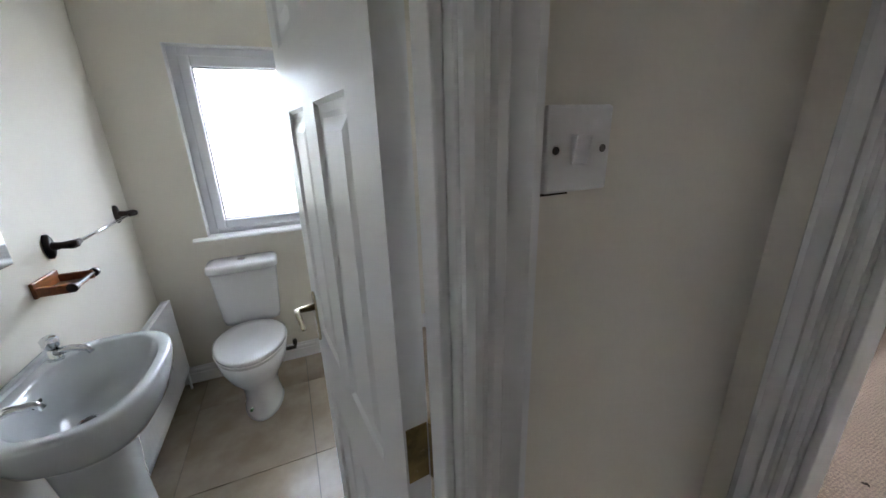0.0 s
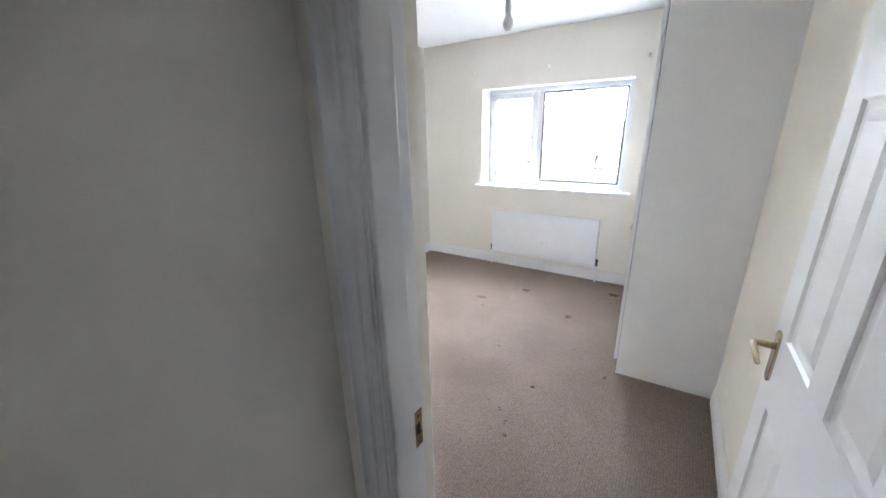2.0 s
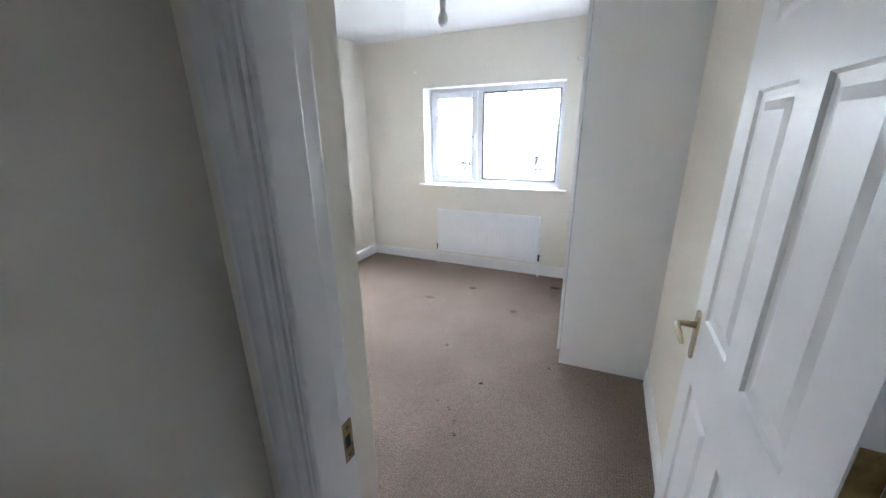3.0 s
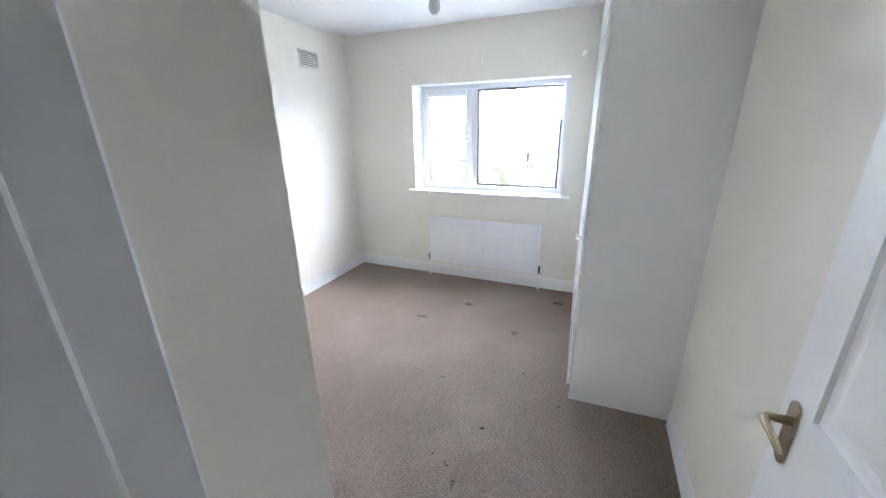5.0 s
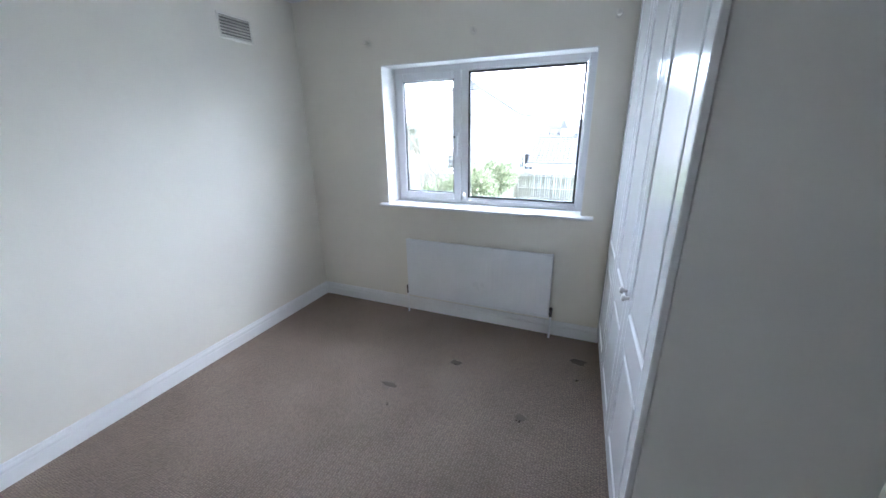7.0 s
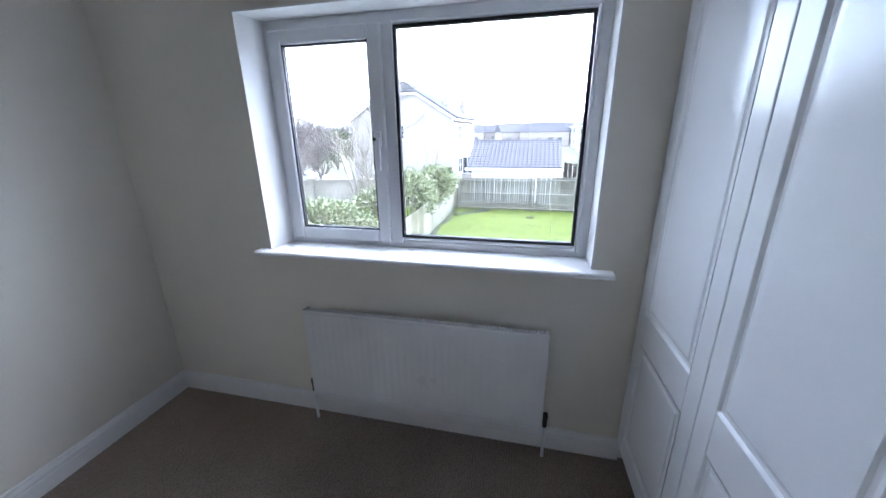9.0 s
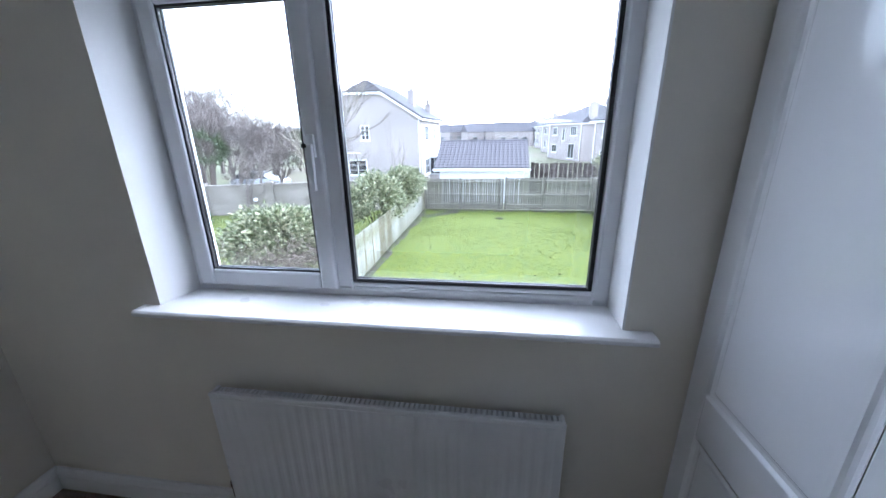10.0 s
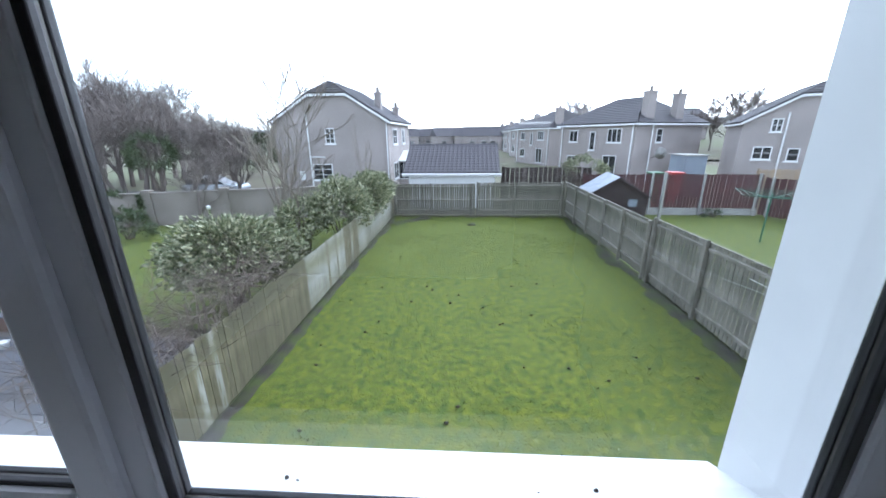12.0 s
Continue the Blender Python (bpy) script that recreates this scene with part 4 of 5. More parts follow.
fence("back_fence", (4.3, 25.0, 0), (10.2, 24.5, 0), 2.15, SHEDWOOD, "dark old timber fence with climbing twigs", [0.1, 2.9, 5.8], board=0.3, rails=False, front=1)
ln = thing("washing_line", pose(0, 0, 0), "thin pale washing line strung along the fence", "washing line")
Build().tube([(7.1, 12.3, -1.45), (6.9, 9.0, -1.62), (7.0, 5.6, -1.25)], 0.003, 5).tube([(7.1, 6.4, -1.2), (7.16, 5.6, -1.22)], 0.006, 5).ob("line", PLASTIC, ln)


# plants
def branch(b, p, d, length, r, depth, rng, spread=0.5, up=0.15, kids=3, tips=None, sides=4, thin=0.003):
    pts, rs = [p], [r]
    q, e = Vector(p), Vector(d).normalized()
    steps = 3 if depth else 2
    for i in range(steps):
        e = (e + Vector((rng.uniform(-1, 1), rng.uniform(-1, 1), rng.uniform(-1, 1))) * 0.16 + Vector((0, 0, up * 0.3))).normalized()
        q = q + e * (length / steps)
        pts.append(q.copy())
        rs.append(max(thin, r * (1 - 0.55 * (i + 1) / steps)))
    b.tube(pts, rs, sides if depth > 1 else 3)
    if tips is not None:
        tips.append(pts[-1])
    if depth:
        for k in range(kids):
            i = rng.randint(1, steps) if k else steps
            a = rng.uniform(0, 6.28)
            s = Vector((math.cos(a), math.sin(a), 0))
            s = (s - e * s.dot(e)).normalized()
            branch(b, pts[i], e + s * spread * rng.uniform(0.5, 1.4) + Vector((0, 0, up)), length * rng.uniform(0.55, 0.8), rs[i] * 0.72, depth - 1, rng, spread, up, kids, tips, sides, thin)


def bare_tree(name, x, y, h, mat, label, seed, depth=4, kids=3, spread=0.55, r=None, trunk=0.28, up=0.2, stems=1, z=G, thin=0.008):
    rng = random.Random(seed)
    t = thing(name, pose(x, y, z - 0.05), label, "tree")
    b = Build()
    for k in range(stems):
        d = Vector((rng.uniform(-0.25, 0.25) * (stems > 1), rng.uniform(-0.25, 0.25) * (stems > 1), 1))
        branch(b, Vector((rng.uniform(-0.2, 0.2) * (stems > 1), rng.uniform(-0.2, 0.2) * (stems > 1), 0)), d, h * trunk, r or h * 0.014, depth, rng, spread, up, kids, None, 5, thin)
    b.ob("branches", mat, t)
    return t


def leaf_mass(b, c, rx, ry, rz, n, size, rng, low=-0.6):
    """Pointed leaves over an uneven mound of clumps."""
    clumps = []
    for k in range(max(12, n // 55)):
        a, e = rng.uniform(0, 6.28), rng.uniform(low, 1.0)
        s = math.sqrt(max(0, 1 - min(1, e * e))) * rng.uniform(0.75, 1.0)
        clumps.append(Vector((c[0] + rx * s * math.cos(a), c[1] + ry * s * math.sin(a), c[2] + rz * e * rng.uniform(0.75, 1.0))))
    for k in range(n):
        o = rng.choice(clumps)
        g = Vector((rng.gauss(0, 1) * rx, rng.gauss(0, 1) * ry, rng.gauss(0, 1) * rz)) * 0.13
        p = o + g
        out = (p - Vector(c)).normalized()
        d = (out + Vector((rng.uniform(-1, 1), rng.uniform(-1, 1), rng.uniform(-0.7, 0.9))) * 0.9).normalized()
        w = d.cross(Vector((rng.uniform(-1, 1), rng.uniform(-1, 1), rng.uniform(-1, 1)))).normalized()
        u = d.cross(w) * 0.15
        L = size * rng.uniform(0.7, 1.3)
        b.add([p, p + d * L * 0.45 + w * L * 0.24 + u * L, p + d * L, p + d * L * 0.45 - w * L * 0.24 + u * L], [(0, 1, 2, 3)])


def shrub(name, blobs, mat, label, seed, size=0.11, foot=None):
    rng = random.Random(seed)
    x, y = blobs[0][0], blobs[0][1]
    s = thing(name, pose(x, y, G), label, "shrub")
    b, st = Build(), Build()
    for bx, by, bz, rx, ry, rz, n in blobs:
        leaf_mass(b, (bx - x, by - y, bz - G), rx, ry, rz, n, size, rng)
        for k in range(14):
            a = rng.uniform(0, 6.28)
            tip = Vector((bx - x + rx * 0.7 * math.cos(a), by - y + ry * 0.7 * math.sin(a), bz - G + rz * rng.uniform(-0.2, 0.6)))
            base = Vector((bx - x + rng.uniform(-0.15, 0.15), by - y + rng.uniform(-0.15, 0.15), 0))
            st.tube([base, (base + tip) / 2 + Vector((0, 0, 0.15)), tip], [0.022, 0.016, 0.006], 5)
    b.ob("leaves", mat, s)
    st.ob("stems", TWIG, s)
    return s


shrub("shrub", [(-4.2, 8.2, -1.42, 1.35, 1.2, 0.85, 8000), (-3.2, 8.6, -1.75, 0.8, 0.8, 0.6, 2400)], LEAF, "rounded variegated evergreen shrub beside the fence", 3, 0.15)
shrub("shrub", [(-3.0, 13.4, -1.15, 1.0, 1.4, 0.95, 4600), (-2.6, 16.0, -1.1, 0.9, 1.6, 0.85, 4600), (-4.2, 12.6, -1.6, 0.9, 1.0, 0.9, 2000), (-2.6, 18.2, -1.1, 0.7, 1.0, 0.7, 2000)], LEAF, "long variegated evergreen hedge leaning on the fence", 4, 0.16)
shrub("shrub", [(-13.0, 14.5, -2.35, 1.1, 0.9, 0.65, 1100)], LEAFDARK, "low dark green evergreen shrub by the wall", 5, 0.14)
shrub("shrub", [(-11.6, 11.2, -2.25, 0.9, 0.8, 0.7, 1000)], LEAFDARK, "clipped dark green shrub on the lawn's edge", 6, 0.12)
shrub("shrub", [(-15.0, 16.6, -1.9, 0.9, 0.8, 0.9, 900)], LEAFDARK, "dark spiky evergreen shrub by the wall", 7, 0.22)
shrub("shrub", [(9.6, 24.2, -0.9, 1.5, 0.8, 0.9, 900)], LEAF, "pale green leafy shrub behind the shed", 8, 0.2)
shrub("shrub", [(-19.5, 24.0, 0.4, 1.4, 1.2, 1.3, 1500)], LEAFDARK, "round dark green conifer among bare trees", 9, 0.22)
shrub("shrub", [(-21.5, 41.0, -0.3, 2.4, 1.8, 2.2, 1500), (-25.5, 40.0, -1.0, 2.0, 1.6, 1.6, 900)], LEAFDARK, "dark evergreen trees beside the far road", 13, 0.35)
shrub("shrub", [(14.9, 19.3, -2.75, 0.5, 0.3, 0.3, 260)], LEAFDARK, "small green clump at the red fence", 10, 0.12)
bare_tree("birch_tree", -5.3, 13.2, 8.4, PALETWIG, "slender pale bare young tree by the fence", 21, depth=4, kids=3, spread=0.75, r=0.10, trunk=0.40, up=0.16, thin=0.012)
bare_tree("birch_tree", -4.3, 12.7, 6.0, PALETWIG, "slender pale bare young tree by the fence", 22, depth=4, kids=4, spread=0.6, r=0.07, trunk=0.42, up=0.2, thin=0.011)
bare_tree("birch_tree", -2.9, 16.5, 5.2, PALETWIG, "thin bare sapling rising from the hedge", 23, depth=3, kids=3, spread=0.35, r=0.035, trunk=0.42, up=0.4, thin=0.011)
bare_tree("garden_tree", -11.6, 17.2, 5.0, BARE, "bare spreading garden tree in front of the wall", 24, depth=5, kids=4, spread=0.95, r=0.10, trunk=0.30, up=0.2, thin=0.008)
rng = random.Random(8)
kinds = [bare_tree("bare_tree", -21 - 5 * k, 26 + 2 * k, 11.5 + k % 2, BARE, "tall bare winter tree beside the road", 40 + k, depth=5, kids=4, spread=0.85, r=0.16, trunk=0.24, up=0.22, thin=0.012) for k in range(4)]
for k in range(27):
    y = rng.uniform(24, 40)
    side = 0.54 + 0.68 * (k + rng.random()) / 27
    s = rng.uniform(0.9, 1.15) * min(1.2, 0.66 + (side - 0.54) * 2.0) * (y / 30)
    o = copy_thing(kinds[k % 4], pose(-side * y, y, G - 0.05, 0, 0, rng.uniform(0, 360)))
    o.scale = (s * 1.2, s * 1.2, s)
for k in range(9):
    y = rng.uniform(46, 66)
    o = copy_thing(kinds[k % 4], pose(-y * (0.44 + 0.022 * k), y, G - 0.05, 0, 0, rng.uniform(0, 360)))
    o.scale = (1.1, 1.1, 0.85)
rng = random.Random(9)
for x, y, h in ((16, 78, 12), (19, 76, 14), (22, 77, 16), (25, 80, 17), (46, 70, 16), (49, 71, 19), (52, 72, 20), (43, 74, 11), (40, 72, 10), (37, 70, 9), (45, 78, 12)):
    bare_tree("bare_tree", x, y, h * 0.85, BARE, "tall bare tree behind the houses", 70 + int(x), depth=5, kids=4, spread=0.7, trunk=0.29, up=0.14, thin=0.03, r=0.2)
b = Build()
rng = random.Random(12)
for k in range(260):
    x, y = rng.uniform(-3.5, -2.25), rng.uniform(3.0, 7.3)
    p = Vector((x, y, G + rng.uniform(0.9, 1.7)))
    branch(b, p, Vector((rng.uniform(-1, 1), rng.uniform(-1, 1), rng.uniform(-0.1, 0.8))), rng.uniform(0.35, 0.65), 0.010, 2, rng, 0.8, 0.0, 2, None, 3)
for k in range(60):
    p = Vector((rng.uniform(-3.4, -2.3), rng.uniform(3.0, 7.3), G))
    b.tube([p, p + Vector((rng.uniform(-0.2, 0.2), rng.uniform(-0.2, 0.2), 1.5))], [0.014, 0.009], 3)
tagged(b.ob("bramble", TWIG), "tangle of dry brown bramble stems along the fence", "bramble", kind="stuff")
b = Build()
for k in range(70):
    p = Vector((rng.uniform(-6.2, -3.6), rng.uniform(4.2, 6.2), G))
    branch(b, p, Vector((rng.uniform(-0.8, 0.8), rng.uniform(-0.8, 0.8), 1)), rng.uniform(0.35, 0.7), 0.007, 2, rng, 0.6, 0.1, 2, None, 3)
tagged(b.ob("dry_stems", PALETWIG), "pale dry bush stems at the patio edge", "stems", kind="stuff")
b = Build()
for k in range(160):
    p = Vector((rng.uniform(4.5, 10), rng.uniform(23.6, 24.3), G + rng.uniform(0.5, 2.2)))
    branch(b, p, Vector((rng.uniform(-1, 1), rng.uniform(-1, 0), rng.uniform(-0.4, 0.8))), rng.uniform(0.5, 0.9), 0.012, 2, rng, 0.7, 0.0, 3, None, 3)
tagged(b.ob("climber", BARE), "mass of bare climbing stems on the dark fence", "climber", kind="stuff")

# garden wall with piers, road and neighbour's patio
gw = thing("garden_wall", pose(-17.5, 16.0, G, 0, 0, 16), "grey rendered garden wall with piers and coping", "garden wall")
Build().box(0, 16.2, -0.1, 0.1, -0.2, 1.60).ob("wall", BLOCKWALL, gw)
Build().box(-0.02, 16.2, -0.14, 0.14, 1.60, 1.68).ob("coping", BLOCKWALL, gw, bevel=0.01)
for x in (0.1, 3.6, 7.1, 10.2, 15.9):
    Build().box(x - 0.2, x + 0.2, -0.21, 0.21, -0.2, 1.80).ob("pier", BLOCKWALL, gw, bevel=0.01)
gw2 = thing("garden_wall", pose(-34, 19.5, G, 0, 0, -12), "old grey garden wall beside the road", "garden wall")
Build().box(0, 17.0, -0.12, 0.12, -0.2, 1.55).ob("wall", BLOCKWALL, gw2)
Build().box(0, 17.0, -0.15, 0.15, 1.55, 1.62).ob("coping", CONCRETE, gw2)
sheet("road", -70, -13.5, 22.5, 29.5, G - 0.03, ASPHALT, "grey asphalt road behind the garden wall", "road")
low = thing("patio_wall", pose(-10.2, 6.75, G), "low dark brick patio wall with a flat coping", "garden wall")
brick = Build().box(0, 0.215, -0.05, 0.05, 0, 0.065).mesh("brick", BRICK)
Build().box(0, 3.3, -0.046, 0.046, -0.1, 0.36).ob("core", GROUT, low)
for j in range(5):
    for i in range(15):
        o = new("brick", brick)
        o.parent = low
        o.matrix_basis = pose(i * 0.225 - (0.11 if j % 2 else 0), 0, 0.002 + j * 0.075)
Build().box(-0.15, 2.85, -0.12, 0.12, 0.375, 0.42).ob("coping", SLAB, low, bevel=0.01)
Build().prism([(-0.32, -0.25), (0.3, -0.32), (0.34, 0.22), (-0.28, 0.3)], (3.1, 0, 0.375), (1, 0, 0), (0, 1, 0), (0, 0, 0.07)).ob("pier_cap", SLAB, low, bevel=0.01)
patio = sheet("pavement", -12, -3.0, 0.6, 6.7, G - 0.03, GROUT, "dark slate patio of separate slabs", "patio")
slab = Build().box(0.006, 0.594, 0.006, 0.444, -0.01, 0.03).mesh("slab", SLAB)
rng = random.Random(2)
for i in range(13):
    for j in range(9):
        o = new("slab", slab)
        o.parent = patio
        o.matrix_basis = pose(-11.4 + i * 0.6, 2.4 + j * 0.45, G + rng.uniform(-0.006, 0.006))
jug = thing("plant_pot", pose(-8.0, 6.0, G + 0.02), "small white pot lying on the patio", "pot")
Build().rings([ellipse(0, 0, z, r, r, 14) for z, r in ((0, 0.07), (0.14, 0.10), (0.16, 0.11), (0.165, 0.10), (0.05, 0.07))]).ob("pot", TRIMW, jug, smooth=True)
bird = thing("garden_post_lamp", pose(-11.3, 17.4, G), "small white-topped garden lamp on a post", "garden lamp")
Build().tube([(0, 0, 0), (0, 0, 0.75)], [0.05, 0.04], 8).ob("post", BARE, bird)
Build().rings([ellipse(0, 0, z, r, r, 12) for z, r in ((0.75, 0.06), (0.82, 0.11), (0.92, 0.11), (0.96, 0.03))]).ob("lamp_head", TRIMW, bird)


# houses
def house_window(par, x, z, w, h, at, bars=2, rows=2):
    """A window on a wall: x along the wall, z from the ground; its outer face looks along -y of at."""
    b = bar_frame(Build(), x - w / 2, x + w / 2, z, z + h, 0.075, -0.05, 0.02)
    for k in range(1, bars):
        b.box(x - w / 2 + w * k / bars - 0.03, x - w / 2 + w * k / bars + 0.03, -0.045, 0.02, z + 0.075, z + h - 0.075)
    for k in range(1, rows):
        zz = z + h * k / rows
        for i in range(bars):
            b.box(x - w / 2 + w * i / bars + 0.03, x - w / 2 + w * (i + 1) / bars - 0.03, -0.042, 0.02, zz - 0.02, zz + 0.02)
    b.box(x - w / 2 - 0.08, x + w / 2 + 0.08, -0.10, 0.0, z - 0.09, z - 0.001)
    win = b.ob("window", TRIMW, par, at=at, label="white framed window with bars")
    Build().box(x - w / 2 + 0.05, x + w / 2 - 0.05, -0.022, 0.01, z + 0.05, z + h - 0.05).ob("pane", DARKPANE, win)
    return win


def chimney(par, x, y, z0, z1, w=0.7, d=0.5):
    c = Build().box(x - w / 2, x + w / 2, y - d / 2, y + d / 2, z0, z1).box(x - w / 2 - 0.07, x + w / 2 + 0.07, y - d / 2 - 0.07, y + d / 2 + 0.07, z1, z1 + 0.14).ob("chimney", RENDER, par)
    Build().tube([(x, y, z1 + 0.13), (x, y, z1 + 0.55)], [0.15, 0.12], 10).ob("chimney_pot", BLOCKWALL, c)


def slab_roof(b, a, c, e, g, t=0.14):
    """One roof plane through four corners, with thickness."""
    a, c, e, g = map(Vector, (a, c, e, g))
    n = (c - a).cross(e - a).normalized() * t
    b.add([a, c, e, g, a + n, c + n, e + n, g + n], [(3, 2, 1, 0), (4, 5, 6, 7), (0, 1, 5, 4), (1, 2, 6, 5), (2, 3, 7, 6), (3, 0, 4, 7)])


def courses(par, a, c, e, g, n):
    """Raised tile courses on a roof plane: a-c is the eave, g-e the ridge."""
    a, c, e, g = map(Vector, (a, c, e, g))
    up = (c - a).cross(g - a).normalized()
    b = Build()
    for k in range(n):
        p, q, r, s = a.lerp(g, k / n), c.lerp(e, k / n), c.lerp(e, (k + 1) / n), a.lerp(g, (k + 1) / n)
        p, q, r, s = (v + up * 0.15 for v in (p, q, r, s))
        b.add([p, q, r, s, p + up * 0.045, q + up * 0.045, r + up * 0.008, s + up * 0.008], [(4, 5, 6, 7), (0, 1, 5, 4), (1, 2, 6, 5), (3, 0, 4, 7)])
    o = b.ob("tile_courses", ROOF, par)
    o["kind"] = "stuff"


def gable_house(name, at, w, d, he, xc, zc, label, mirror=1):
    h = thing(name, at, label, "house")
    slope = (zc - he) / (w / 2 - xc)
    hr = zc + slope * xc
    Build().prism([(-w / 2, -0.3), (w / 2, -0.3), (w / 2, he), (xc, zc), (-xc, zc), (-w / 2, he)], (0, 0, 0), (1, 0, 0), (0, 0, 1), (0, d, 0)).ob("wall", RENDER, h)
    o = 0.22
    e = w / 2 + o
    ze = he - slope * o
    b = Build()
    r0 = (hr - zc) / 0.9
    for s in (-1, 1):
        lo, lo2, hi2, hi = (s * e, -o, ze), (s * e, d + o, ze), (0, d + o - r0, hr), (0, r0 - o, hr)
        cl, cl2 = (s * xc, -o, zc), (s * xc, d + o, zc)
        if s < 0:
            slab_roof(b, lo2, lo, cl, cl2)
            slab_roof(b, cl2, cl, hi, hi2)
            courses(h, lo2, lo, cl, cl2, 12)
            courses(h, cl2, cl, hi, hi2, 5)
        else:
            slab_roof(b, lo, lo2, cl2, cl)
            slab_roof(b, cl, cl2, hi2, hi)
            courses(h, lo, lo2, cl2, cl, 12)
            courses(h, cl, cl2, hi2, hi, 5)
    slab_roof(b, (-xc, -o, zc), (xc, -o, zc), (0.01, r0 - o, hr), (-0.01, r0 - o, hr))
    courses(h, (-xc, -o, zc), (xc, -o, zc), (0.01, r0 - o, hr), (-0.01, r0 - o, hr), 5)
    b.ob("roof", ROOF, h)
    v = Build()
    for s in (-1, 1):
        v.prism([(s * e, ze - 0.12), (s * xc, zc - 0.12), (s * xc, zc + 0.05), (s * e, ze + 0.05)], (0, -o - 0.03, 0), (1, 0, 0), (0, 0, 1), (0, 0.04, 0))
        v.box(s * e - 0.05, s * e + 0.05, -o, d + o, ze - 0.10, ze + 0.03)
    v.box(-xc, xc, -o - 0.035, -o + 0.01, zc - 0.14, zc + 0.04)
    v.ob("bargeboard", TRIMW, h)
    return h


h1 = gable_house("house", pose(-8.35, 28.0, G, 0, 0, -2.0), 8.9, 8.5, 5.35, 1.42, 7.22, "grey pebble-dashed detached house with half-hipped gable")
I = pose(0, 0, 0)
house_window(h1, -0.05, 3.72, 0.75, 1.15, I, 2, 3)
house_window(h1, -0.88, 0.98, 1.6, 1.25, I, 2, 3)
Build().tube([(-1.75, -0.08, 0), (-1.75, -0.08, 5.9)], 0.06, 6).tube([(-1.75, -0.08, 2.75), (-0.6, -0.08, 2.75)], 0.05, 6).tube([(4.35, -0.08, 0), (4.35, -0.08, 5.2)], 0.045, 6).ob("drainpipe", TRIMW, h1)
Build().box(-2.75, -2.35, -0.06, 0, 1.0, 1.7).ob("meter_box", TRIMW, h1)
side = pose(4.45, 0, 0, 0, 0, 90)
house_window(h1, 2.2, 3.6, 1.5, 1.2, side, 2, 2)
house_window(h1, 2.2, 0.9, 1.6, 1.3, side, 2, 2)
house_window(h1, 5.6, 3.6, 1.2, 1.2, side, 2, 2)
chimney(h1, 2.9, 3.6, 5.8, 7.5, 0.5, 0.6)
chimney(h1, 3.6, 7.0, 5.6, 6.6, 0.5, 0.6)
cs = thing("conservatory", pose(-3.2, 31.0, G), "white framed conservatory beside the house", "conservatory")
Build().box(-0.6, 1.2, 0, 2.5, -0.2, 0.7).ob("base", RENDER, cs)
fr = bar_frame(Build(), -0.6, 1.2, 0.7, 2.2, 0.08, -0.02, 0.06)
for k in (1, 2, 3):
    fr.box(-0.6 + 0.45 * k - 0.03, -0.6 + 0.45 * k + 0.03, -0.02, 0.06, 0.78, 2.12)
fr.ob("frame", TRIMW, cs)
Build().box(-0.52, 1.12, 0.01, 0.03, 0.78, 2.12).ob("glass", DARKPANE, cs)
rf = Build()
slab_roof(rf, (-0.7, -0.1, 2.2), (1.3, -0.1, 2.2), (1.3, 2.5, 2.95), (-0.7, 2.5, 2.95), 0.05)
rf.ob("roof", TRIMW, cs)

h4 = gable_house("house", pose(27.1, 28.2, G, 0, 0, -27), 9.0, 8.5, 5.0, 1.5, 6.75, "grey pebble-dashed house with dark half-hipped roof")
house_window(h4, -2.5, 4.25, 0.66, 0.95, I, 2, 2)
house_window(h4, -3.0, 2.25, 1.15, 0.95, I, 2, 2)
house_window(h4, -1.2, 2.15, 0.72, 0.95, I, 1, 2)
Build().tube([(-1.95, -0.08, 0), (-1.95, -0.08, 5.6)], 0.06, 6).ob("drainpipe", TRIMW, h4)


